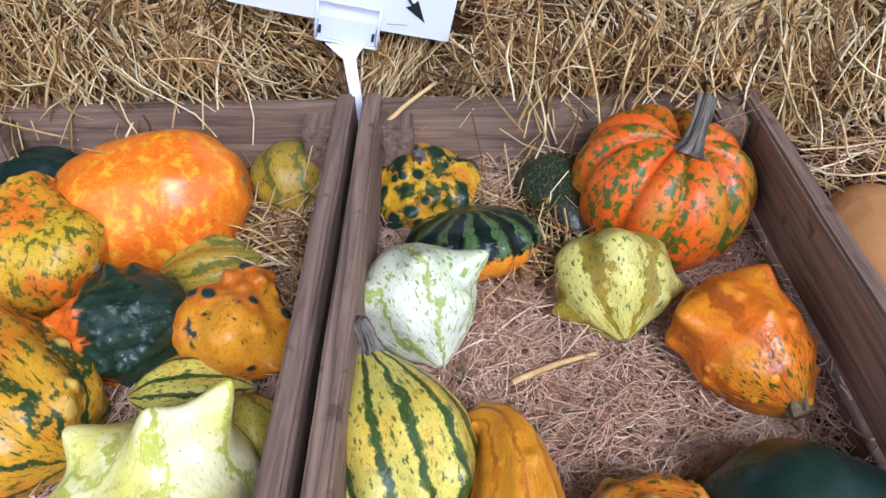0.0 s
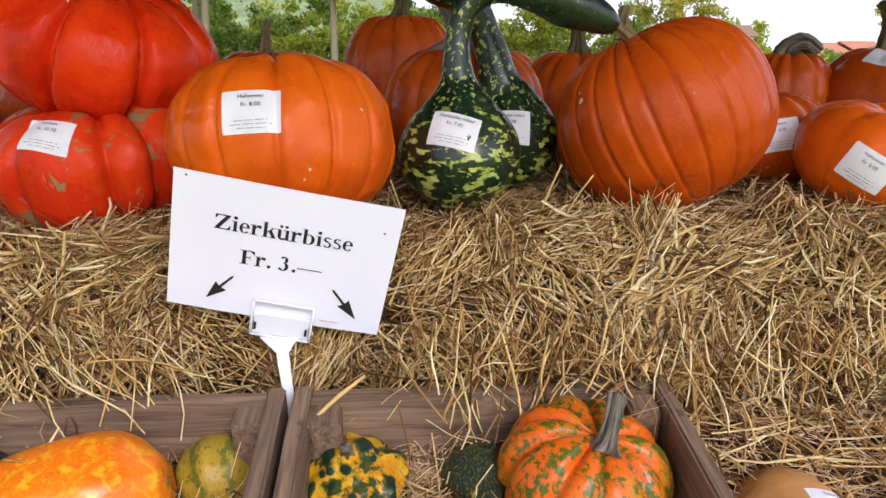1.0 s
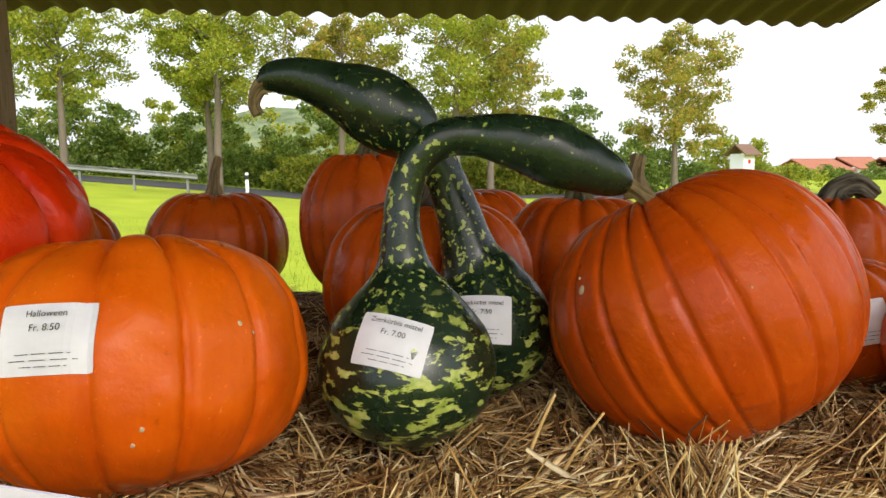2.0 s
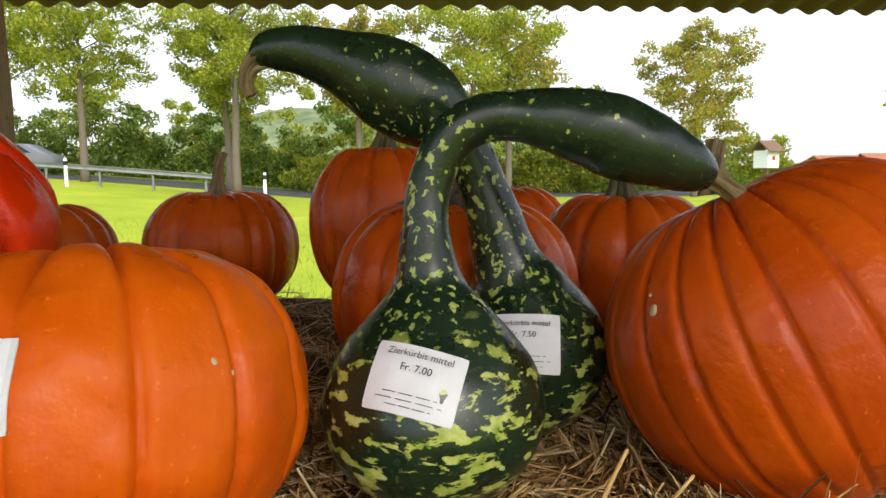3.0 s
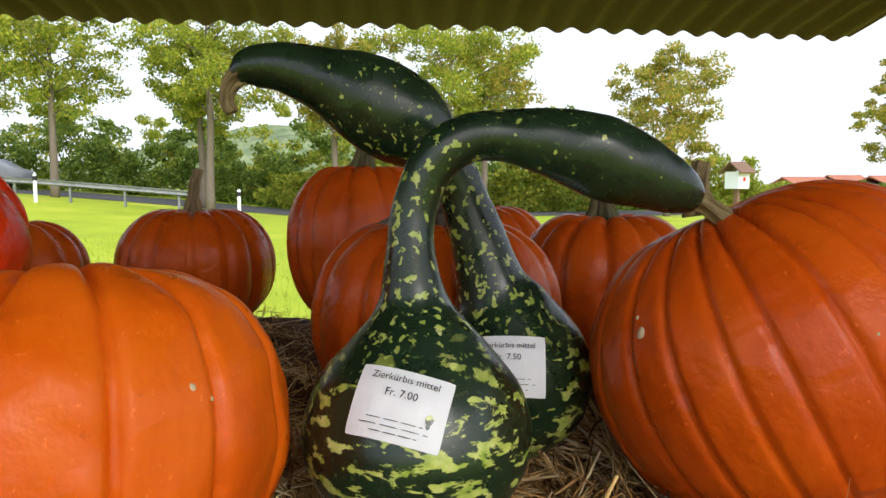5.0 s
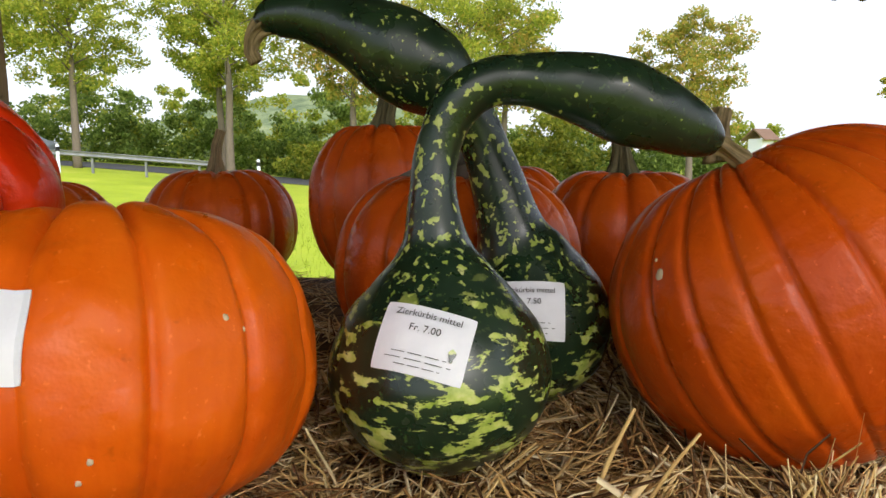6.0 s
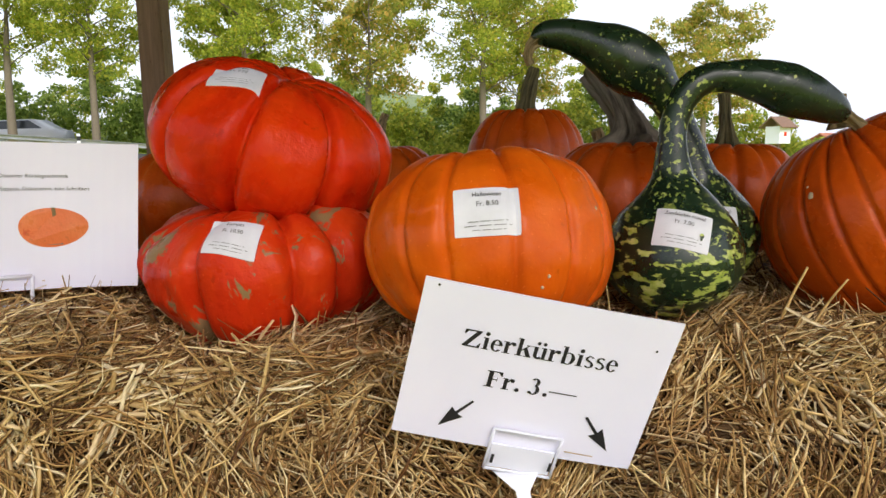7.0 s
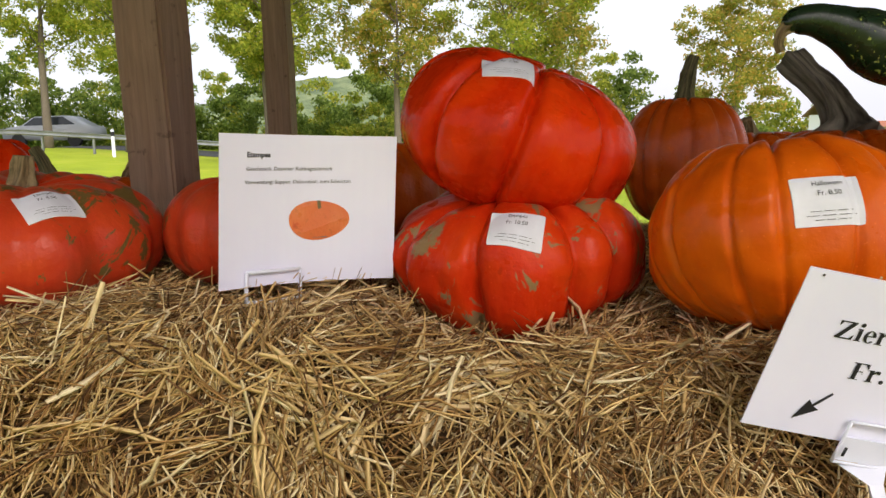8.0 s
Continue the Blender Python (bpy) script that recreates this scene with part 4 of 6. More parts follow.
def variety_sign():
    s = thing("variety_sign", "white laminated sign with an orange pumpkin picture in the straw", "sign")
    me, place, W, H = quad_sheet("card", (-0.673, 0.862, 1.042), (-0.498, 0.955, 1.035), (-0.682, 0.855, 0.879), -0.018, M_PAPER)
    card = part("card", me, s)
    lines = [("Etampes", 0.0078, 0.22, 0.135, 0.0002), ("Geschmack: Dezenter Kürbisgeschmack", 0.0060, 0.395, 0.225, 0.0), ("Verwendung: Suppen, Dekoration, zum Schnitzen", 0.0060, 0.445, 0.312, 0.0)]
    print_on(place, W, H, lines, [], card, M_INK)
    fruit = []
    for a in np.linspace(0, 2 * math.pi, 40, endpoint=False):
        k = 1 + 0.03 * math.cos(3 * a + 0.6)
        fruit.append(place(0.565 + 0.175 * math.cos(a) * k, 0.575 + 0.135 * math.sin(a) * k, 0.0008))
    part("picture", mesh_of("picture", fruit, [tuple(range(40))], M_PICTURE, False), card, "printed picture of an orange-red pumpkin")
    bar = [place(u, v, 0.0012) for u, v in ((0.53, 0.665), (0.615, 0.665), (0.615, 0.695), (0.53, 0.695))]
    part("caption_bar", mesh_of("caption_bar", bar, [(0, 1, 2, 3)], M_INK_GREY, False), card)
    st = [place(u, v, 0.0012) for u, v in ((0.555, 0.44), (0.575, 0.44), (0.582, 0.50), (0.562, 0.50))]
    part("picture_stem", mesh_of("picture_stem", st, [(0, 1, 2, 3)], M_STEM, False), card)
    corners = [place(0.15, 0.90, 0.004), place(0.46, 0.90, 0.004), place(0.46, 1.10, 0.004), place(0.15, 1.10, 0.004)]
    for k in range(4):
        a, b = corners[k], corners[(k + 1) % 4]
        part("clip_frame", sweep("clip_frame", [a, (a + b) / 2, b], [0.0022] * 3, M_PLASTIC, 8, 4), s)


M_PICTURE = mottled("printed_orange", (0.72, 0.17, 0.05), (0.62, 0.10, 0.03), (0.75, 0.22, 0.07), 60, 0.6, 0.3)
variety_sign()


# ---- pumpkins on the bales ----
def pumpkin(centre, a, c, material, label, stem_pts=None, stem_r=None, stem_m=None, tilt=(0, 0, 0), group="pumpkins on the straw", **shape):
    p = thing("pumpkin", label, "pumpkin", group, m=pose(*centre, *tilt))
    part("body", pumpkin_body("body", a, c, material, **shape), p)
    if stem_pts:
        inv = p.matrix_world.inverted()
        stem("stem", [inv @ Vector(q) for q in stem_pts], stem_r, stem_m or M_STEM, p)
    bpy.context.view_layer.update()
    return p


def price(text, name, size=0.0060):
    return [(name, size, 0.0152, 0.0), (text, 0.0064, 0.0062, 0.0)]


halloween = pumpkin((-0.106, 0.851, 0.930), 0.127, 0.098, M_ORANGE, "smooth bright orange pumpkin with a price sticker on the straw", [(-0.116, 0.876, 0.990), (-0.112, 0.876, 1.002), (-0.102, 0.878, 1.010)], [0.012, 0.009, 0.008], M_STEM_GREEN, (-12, 2, 20), dimple=0.14, ribs=14, depth=0.052, sharp=0.12, seed=3, lump=0.065, box_power=2.35, seg=300, rings=72, crown=0.11)
sticker(halloween, (-0.301, 0.055, 1.04), (-0.114, 0.744, 0.972), 0.058, 0.044, 1, price("Fr. 8.50", "Halloween"))
big = pumpkin((0.372, 0.934, 0.946), 0.139, 0.121, M_ORANGE_DEEP, "large deep orange ribbed pumpkin leaning on the straw", [(0.320, 0.955, 1.045), (0.318, 0.957, 1.065), (0.322, 0.960, 1.085)], [0.012, 0.007, 0.006], M_STEM, (-10, -25, 0), dimple=0.10, ribs=23, groove_spread=0.45, depth=0.040, sharp=0.13, seg=340, rings=72, seed=5, lump=0.02, box_power=2.12)
def blemish(parent, eye, target, size, label):
    """A small corky spot on the rind."""
    body = [o for o in parent.children if o.name.split(".")[0] == "body"][0]
    M = parent.matrix_world
    tree_ = BVHTree.FromPolygons([M @ v.co for v in body.data.vertices], [tuple(p.vertices) for p in body.data.polygons])
    hit, nrm, _, _ = tree_.ray_cast(Vector(eye), (Vector(target) - Vector(eye)).normalized())
    if hit is None:
        return
    if nrm.dot(Vector(eye) - hit) < 0:
        nrm = -nrm
    side = nrm.cross(Vector((0, 0, 1))).normalized()
    up = side.cross(nrm)
    inv = M.inverted()
    n = 12
    verts = [inv @ (hit + nrm * 0.0009)]
    for k, f in ((0, 0.6), (1, 1.0)):
        for i in range(n):
            a = 2 * math.pi * i / n
            w = size * f * (1 + 0.35 * noise.noise(Vector((math.cos(a) * 2, math.sin(a) * 2, target[0] * 50))))
            verts.append(inv @ (hit + side * math.cos(a) * w + up * math.sin(a) * w * 1.2 + nrm * (0.0006 if k == 0 else -0.0008)))
    faces = [(0, 1 + i, 1 + (i + 1) % n) for i in range(n)] + [(1 + i, 1 + n + i, 1 + n + (i + 1) % n, 1 + (i + 1) % n) for i in range(n)]
    part("blemish", mesh_of("blemish", verts, faces, M_CORK), parent, label)


M_CORK = stem_mat("pale_cork", (0.45, 0.33, 0.20), (0.62, 0.50, 0.36))
CAM_MID = (0.094, 0.431, 1.062)
blemish(big, CAM_MID, (0.262, 0.918, 0.964), 0.0042, "pale corky scar on the rind")
blemish(big, CAM_MID, (0.259, 0.917, 0.975), 0.0016, "pale corky speck on the rind")
blemish(big, CAM_MID, (0.355, 0.80, 0.985), 0.0012, "pale corky speck on the rind")
blemish(halloween, CAM_MID, (-0.068, 0.73, 0.905), 0.0018, "pale corky speck on the rind")
blemish(halloween, CAM_MID, (-0.062, 0.73, 0.915), 0.0020, "pale corky speck on the rind")
blemish(halloween, CAM_MID, (-0.017, 0.798, 0.965), 0.0022, "pale corky speck on the rind")
blemish(halloween, CAM_MID, (-0.008, 0.80, 0.958), 0.0016, "pale corky speck on the rind")
red_top = pumpkin((-0.355, 1.014, 1.036), 0.145, 0.096, M_RED, "glossy scarlet ribbed pumpkin stacked on another one", None, None, None, (10, 20, 0), at=(-175, -134, -93, -50, -12, 30, 75, 120, 158), depth=0.15, sharp=0.15, seg=260, rings=72, seed=8, lump=0.04, box_power=2.2, dimple=0.15, crown=0.10)
sticker(red_top, (-0.447, 0.116, 1.031), (-0.374, 0.900, 1.106), 0.057, 0.044, -20, price("Fr. 7.50", "Etampes"))
red_low = pumpkin((-0.360, 0.990, 0.890), 0.148, 0.088, M_RED_SCAR, "scarlet pumpkin with corky brown scars under another one", None, None, None, (6, -3, 0), at=(-158, -114, -68, -46, 5, 60, 105, 150), depth=0.13, sharp=0.15, seg=260, rings=72, seed=14, lump=0.10, box_power=2.3, dimple=0.2, crown=0.10)
sticker(red_low, (-0.447, 0.116, 1.031), (-0.370, 0.877, 0.936), 0.057, 0.042, -8, price("Fr. 10.50", "Etampes"))
left_red = pumpkin((-0.930, 0.955, 0.930), 0.150, 0.078, M_RED_DULL, "dull red pumpkin with green streaks and a pale stem", [(-0.928, 0.95, 0.985), (-0.927, 0.95, 1.0), (-0.925, 0.95, 1.022)], [0.016, 0.012, 0.010], M_STEM, (5, 6, 0), ribs=10, depth=0.07, seed=21, lump=0.03)
sticker(left_red, (-0.447, 0.116, 1.031), (-0.845, 0.849, 0.975), 0.058, 0.045, 7, price("Fr. 6.50", "Etampes"))
pumpkin((-0.683, 1.024, 0.925), 0.112, 0.074, M_RED_DULL, "dark red pumpkin standing behind the variety sign", None, None, None, (0, 0, 40), ribs=10, depth=0.06, seed=23)
pumpkin((-1.10, 1.33, 0.908), 0.12, 0.085, M_RED_DULL, "dark red pumpkin with a curved black stem on the rear bales", [(-1.085, 1.31, 0.965), (-1.09, 1.30, 1.0), (-1.107, 1.30, 1.03)], [0.016, 0.010, 0.008], M_STEM_GREEN, seed=25)
pumpkin((-1.26, 1.42, 0.948), 0.10, 0.115, M_RED, "tall red pumpkin at the end of the rear bales", None, seed=26, ribs=9)
pumpkin((-1.03, 1.50, 0.905), 0.10, 0.080, M_ORANGE_FAR, "small orange pumpkin with a short stem on the rear bales", [(-1.035, 1.48, 0.965), (-1.03, 1.47, 0.98), (-1.018, 1.46, 0.995)], [0.012, 0.009, 0.008], seed=27)
REAR = "russet orange ribbed pumpkin standing on the rear bales"
pumpkin((0.043, 1.596, 0.978), 0.124, 0.140, M_ORANGE_FAR, "tall russet orange pumpkin with an upright stem", [(0.041, 1.595, 1.075), (0.042, 1.595, 1.105), (0.048, 1.60, 1.145), (0.060, 1.605, 1.184)], [0.042, 0.018, 0.0125, 0.0115], M_STEM_GREEN, ribs=14, depth=0.075, sharp=0.24, seed=31, box_power=2.2)
pumpkin((0.131, 1.150, 0.938), 0.126, 0.108, M_ORANGE_FAR, "russet orange pumpkin with a thick crooked stem behind the gourds", [(0.136, 1.165, 1.015), (0.137, 1.180, 1.045), (0.128, 1.225, 1.090), (0.107, 1.29, 1.140)], [0.054, 0.028, 0.019, 0.021], M_STEM_GREY, ribs=14, depth=0.075, sharp=0.24, seed=33)
pumpkin((0.381, 1.400, 0.934), 0.124, 0.108, M_ORANGE_FAR, REAR, [(0.372, 1.395, 1.01), (0.370, 1.395, 1.06), (0.364, 1.395, 1.118)], [0.026, 0.0105, 0.009], M_STEM_GREEN, ribs=13, depth=0.075, sharp=0.24, seed=35)
pumpkin((0.242, 1.72, 0.938), 0.130, 0.108, M_ORANGE_FAR, REAR, [(0.225, 1.715, 1.02), (0.222, 1.715, 1.045), (0.214, 1.712, 1.062)], [0.020, 0.012, 0.012], M_STEM, ribs=13, depth=0.075, sharp=0.24, seed=37)
pumpkin((-0.257, 1.720, 0.932), 0.134, 0.113, M_ORANGE_FAR, "russet orange pumpkin with a dry upright stem on the rear bales", [(-0.261, 1.72, 1.010), (-0.260, 1.72, 1.045), (-0.257, 1.72, 1.075), (-0.249, 1.72, 1.102)], [0.022, 0.0105, 0.0085, 0.0080], M_STEM, ribs=13, depth=0.075, sharp=0.24, seed=39)
pumpkin((-0.566, 1.692, 0.928), 0.130, 0.098, M_ORANGE_FAR, REAR, ribs=16, depth=0.06, seed=41)
pumpkin((-0.56, 1.36, 0.935), 0.125, 0.105, M_ORANGE_FAR, "russet orange pumpkin behind the stacked red ones", ribs=12, depth=0.05, seed=43)
r1 = pumpkin((0.647, 0.903, 0.899), 0.100, 0.070, M_ORANGE, "small smooth orange pumpkin with a tilted price sticker", None, None, None, (10, 6, 0), ribs=9, depth=0.02, seed=45)
sticker(r1, (0.042, 0.074, 1.044), (0.590, 0.832, 0.892), 0.056, 0.044, -30, price("Fr. 5.00", "Halloween"))
r2 = pumpkin((0.565, 1.069, 0.905), 0.112, 0.076, M_ORANGE_FAR, "russet pumpkin with a sticker between larger ones", None, ribs=15, depth=0.05, seed=47)
sticker(r2, (0.042, 0.074, 1.044), (0.555, 0.974, 0.918), 0.056, 0.044, 10, price("Fr. 6.00", "Halloween"))
pumpkin((0.760, 1.345, 0.940), 0.086, 0.100, M_ORANGE_FAR, "dark orange ribbed pumpkin with a curled black stem", [(0.752, 1.345, 1.015), (0.756, 1.345, 1.036), (0.780, 1.338, 1.046), (0.806, 1.335, 1.030)], [0.026, 0.017, 0.015, 0.013], M_STEM_GREY, ribs=13, depth=0.07, seed=49)
r4 = pumpkin((0.925, 1.285, 0.940), 0.130, 0.110, M_ORANGE_FAR, "dark orange pumpkin with a tall forked stem and a sticker", [(0.905, 1.28, 1.03), (0.900, 1.28, 1.07), (0.893, 1.28, 1.10), (0.885, 1.28, 1.115)], [0.020, 0.010, 0.010, 0.014], M_STEM_GREEN, ribs=10, depth=0.05, seed=51)
sticker(r4, (0.042, 0.074, 1.044), (0.880, 1.249, 1.02), 0.056, 0.044, -8, price("Fr. 8.00", "Halloween"))


# ---- bottle gourds ----
def bottle_gourd(points, radii, tip_pts, tip_r, label, seed):
    g = thing("bottle_gourd", label, "gourd", "speckled bottle gourds")
    part("body", sweep("body", points, radii, M_SPECKLED, 72, 150, None, 0.0, 0.03, seed), g)
    stem("stem", tip_pts, tip_r, M_STEM, g)
    bpy.context.view_layer.update()
    return g


front_gourd = bottle_gourd(
    [(0.102, 0.889, 0.839), (0.102, 0.889, 0.845), (0.102, 0.889, 0.872), (0.102, 0.889, 0.905), (0.102, 0.889, 0.940), (0.102, 0.890, 0.968), (0.101, 0.892, 0.992), (0.099, 0.893, 1.025), (0.102, 0.895, 1.056), (0.116, 0.896, 1.086), (0.136, 0.897, 1.099), (0.161, 0.897, 1.101), (0.188, 0.897, 1.097), (0.221, 0.897, 1.088), (0.250, 0.897, 1.078), (0.276, 0.897, 1.066), (0.290, 0.897, 1.059), (0.294, 0.897, 1.057)],
    [0.004, 0.030, 0.064, 0.0755, 0.066, 0.044, 0.0245, 0.0160, 0.0148, 0.0152, 0.0155, 0.0162, 0.0215, 0.0275, 0.0250, 0.0180, 0.0105, 0.003],
    [(0.286, 0.90, 1.061), (0.297, 0.90, 1.056), (0.313, 0.90, 1.046)], [0.010, 0.0060, 0.0066],
    "dark green bottle gourd with pale specks and a bent neck", 61)
sticker(front_gourd, (0.089, 0.418, 1.064), (0.090, 0.828, 0.943), 0.056, 0.042, -12, price("Fr. 7.00", "Zierkürbis mittel", 0.0060), 3, True)
rear_gourd = bottle_gourd(
    [(0.182, 1.013, 0.842), (0.182, 1.013, 0.848), (0.182, 1.013, 0.875), (0.181, 1.013, 0.908), (0.179, 1.013, 0.940), (0.175, 1.012, 0.966), (0.168, 1.011, 0.990), (0.157, 1.01, 1.028), (0.142, 1.01, 1.066), (0.124, 1.01, 1.094), (0.100, 1.01, 1.118), (0.070, 1.01, 1.137), (0.036, 1.01, 1.152), (0.004, 1.01, 1.162), (-0.020, 1.01, 1.162), (-0.032, 1.01, 1.157), (-0.035, 1.01, 1.155)],
    [0.004, 0.030, 0.060, 0.0715, 0.064, 0.045, 0.029, 0.0220, 0.0190, 0.0240, 0.0365, 0.0370, 0.0270, 0.0205, 0.0155, 0.0090, 0.003],
    [(-0.028, 1.01, 1.158), (-0.038, 1.01, 1.148), (-0.041, 1.01, 1.136), (-0.037, 1.01, 1.127)], [0.0085, 0.0060, 0.0048, 0.0050],
    "dark green speckled bottle gourd with a hooked neck standing behind", 67)
sticker(rear_gourd, (0.089, 0.418, 1.064), (0.172, 0.947, 0.935), 0.056, 0.046, 0, price("Fr. 7.50", "Zierkürbis mittel", 0.0060))


# ---- ornamental gourds in the crates ----
def horned(count, at, height, width=0.35, phase=0.0, lobes=0, lobe=0.0):
    def mod(t, s):
        k = 1.0
        if lobes:
            k += lobe * math.cos(lobes * t)
        for i in range(count):
            d = (t - phase - 2 * math.pi * i / count + math.pi) % (2 * math.pi) - math.pi
            k += height * (0.75 + 0.4 * math.sin(i * 2.3 + 1)) * math.exp(-(d / width) ** 2) * math.exp(-((s - at) / 0.14) ** 2)
        return k
    return mod


def horns_at(horns, lobes=0, lobe=0.0):
    """Radius factor with single horns: each an angle in degrees, a place along the spine, a height and a width."""
    def mod(t, s):
        k = 1.0 + (lobe * math.cos(lobes * t) if lobes else 0.0)
        for deg, at, height, width in horns:
            d = (t - radians(deg) + math.pi) % (2 * math.pi) - math.pi
            k += height * math.exp(-(d / width) ** 2) * math.exp(-((s - at) / 0.11) ** 2)
        return k
    return mod


def gourd(points, radii, material, label, mod=None, stem_pts=None, stem_r=None, stem_m=None, category="gourd", scar=True, **shape):
    g = thing("ornamental_gourd", label, category, "ornamental gourds in the crates")
    part("body", sweep("body", points, radii, material, 104, 96, mod, **shape), g)
    if stem_pts:
        stem("stem", stem_pts, stem_r, stem_m or M_STEM, g)
    elif scar:
        a, b = Vector(points[-2]), Vector(points[-1])
        t = (b - a).normalized()
        part("blossom_scar", sweep("blossom_scar", [b - t * 0.003, b + t * 0.0005, b + t * 0.0015], [0.0045, 0.0040, 0.0012], M_STEM, 14, 8), g, "corky blossom scar")
    return g


def fingers(g, centre, horns):
    """Draws blunt horns out of a gourd's body: each a direction from the centre, a length and an angular width."""
    body = [o for o in g.children if o.name.split(".")[0] == "body"][0]
    c = Vector(centre)
    for v in body.data.vertices:
        d = (v.co - c).normalized()
        for way, length, width in horns:
            w = Vector(way).normalized()
            v.co += w * length * math.exp(-(d.angle(w) / width) ** 2)
    body.data.update()


def lobed(n, d, n2=0, d2=0.0):
    return lambda t, s: 1 + d * math.cos(n * t) * math.sin(math.pi * s) ** 0.6 + d2 * math.cos(n2 * t + 1)


def along(c, axis, half, r, prof):
    """Spine through the centre c along axis, and radii from a profile of fractions of r."""
    c, axis = Vector(c), Vector(axis).normalized()
    n = len(prof)
    return [c + axis * half * (2 * k / (n - 1) - 1) for k in range(n)], [max(p * r, 0.0015) for p in prof]


ROUND = [0.06, 0.52, 0.80, 0.95, 1.0, 0.95, 0.80, 0.52, 0.06]
PEAR = [0.06, 0.55, 0.86, 1.0, 0.98, 0.86, 0.68, 0.50, 0.36, 0.08]

spk = pumpkin((0.189, 0.578, 0.650), 0.080, 0.066, M_G_STRIPEDPK, "small orange pumpkin speckled green with a long grey stem", [(0.198, 0.548, 0.696), (0.201, 0.551, 0.704), (0.208, 0.562, 0.718), (0.215, 0.576, 0.735)], [0.015, 0.0080, 0.0068, 0.0075], M_STEM_GREY, (16, 6, 15), "ornamental gourds in the crates", ribs=10, depth=0.12, sharp=0.30, seed=71, dimple=0.2, crown=0.12)
gourd(*along((0.020, 0.535, 0.620), (0.10, -0.30, -0.95), 0.031, 0.056, [0.34, 0.74, 0.93, 1.0, 1.0, 0.95, 0.84, 0.62, 0.2]), M_G_GREENSTRIPE, "small dark green striped gourd with an orange flank", lobed(13, 0.05), seed=72, lump=0.04)
gourd(*along((-0.025, 0.618, 0.632), (0.1, 0.25, -1), 0.040, 0.048, ROUND), M_G_WARTY, "yellow and dark green warty gourd", lobed(8, 0.05), [(-0.0265, 0.606, 0.668), (-0.027, 0.603, 0.674), (-0.027, 0.598, 0.680)], [0.006, 0.005, 0.005], M_STEM_GREY, seed=73, warts=130, wart_size=0.0062, lump=0.04)
gourd(*along((-0.026, 0.455, 0.615), (0.35, -0.72, -0.55), 0.052, 0.047, [0.1, 0.62, 0.9, 1.0, 1.0, 0.92, 0.75, 0.48, 0.10]), M_G_WHITE, "white winged gourd with green streaks", horns_at([(-85, 0.42, 0.55, 0.22), (-35, 0.35, 0.25, 0.25), (25, 0.40, 0.28, 0.25), (85, 0.58, 0.38, 0.22), (140, 0.4, 0.3, 0.25), (-140, 0.4, 0.3, 0.25), (-70, 0.72, 0.30, 0.20)], 7, 0.04), [(0.008, 0.412, 0.582), (0.010, 0.408, 0.580)], [0.007, 0.006], M_STEM, seed=74, lump=0.06)
gourd(*along((0.132, 0.482, 0.612), (0.05, -0.80, -0.45), 0.048, 0.047, [0.1, 0.65, 0.92, 1.0, 1.0, 0.92, 0.75, 0.45, 0.08]), M_G_YELLOW, "pale yellow winged gourd with green streaks", horns_at([(-90, 0.62, 0.35, 0.26), (90, 0.72, 0.42, 0.22), (0, 0.35, 0.12, 0.3), (-150, 0.6, 0.3, 0.25), (150, 0.6, 0.3, 0.25), (-60, 0.85, 0.35, 0.2)], 6, 0.06), None, None, None, seed=75, lump=0.05)
gourd(*along((0.218, 0.409, 0.604), (0.40, -0.80, -0.30), 0.054, 0.043, [0.55, 0.86, 0.94, 1.0, 1.0, 0.92, 0.78, 0.52, 0.14]), M_G_ORANGEWART, "orange winged gourd with a green base and corky end", horned(8, 0.16, 0.34, 0.17, 0.2, 8, 0.03), [(0.236, 0.366, 0.592), (0.239, 0.358, 0.589)], [0.0085, 0.0075], M_STEM, seed=76, warts=26, wart_size=0.0034, lump=0.06)
gourd(*along((-0.039, 0.334, 0.600), (0.30, -0.72, -0.55), 0.060, 0.050, [0.14, 0.42, 0.66, 0.86, 0.98, 1.0, 0.98, 0.85, 0.5]), M_G_YELSTRIPE, "yellow and green striped gourd with a dry stem", horned(10, 0.92, 0.22, 0.16, 0.1, 10, 0.03), [(-0.054, 0.371, 0.630), (-0.056, 0.374, 0.645), (-0.061, 0.374, 0.662)], [0.0120, 0.0070, 0.0058], M_STEM_GREY, seed=77, lump=0.02)
gourd([(0.008, 0.330, 0.587), (0.019, 0.341, 0.597), (0.032, 0.332, 0.601), (0.038, 0.305, 0.596), (0.038, 0.274, 0.586), (0.036, 0.244, 0.576), (0.034, 0.224, 0.570)], [0.009, 0.014, 0.018, 0.024, 0.030, 0.028, 0.004], M_G_HOOK, "orange crook-necked gourd with a ridged skin", lobed(8, 0.05), seed=78, warts=20, wart_size=0.003, lump=0.03)
gourd(*along((0.112, 0.262, 0.578), (1, 0.1, 0.05), 0.058, 0.040, ROUND), M_G_YELORANGE, "orange and yellow knobbly gourd", lobed(9, 0.05), seed=79, warts=40, wart_size=0.007, lump=0.05)
gourd(*along((0.232, 0.268, 0.580), (1, -0.35, 0), 0.085, 0.050, [0.2, 0.7, 0.95, 1.0, 0.95, 0.86, 0.80, 0.78, 0.6, 0.1]), M_G_DARK, "smooth blackish green gourd", None, seed=80, lump=0.04)
gourd(*along((0.102, 0.596, 0.628), (0.25, -1, -0.2), 0.055, 0.038, [0.1, 0.7, 0.95, 1.0, 0.9, 0.75, 0.62, 0.4, 0.1]), M_G_DARKYEL, "blackish green gourd flecked with yellow", None, seed=81, lump=0.03)

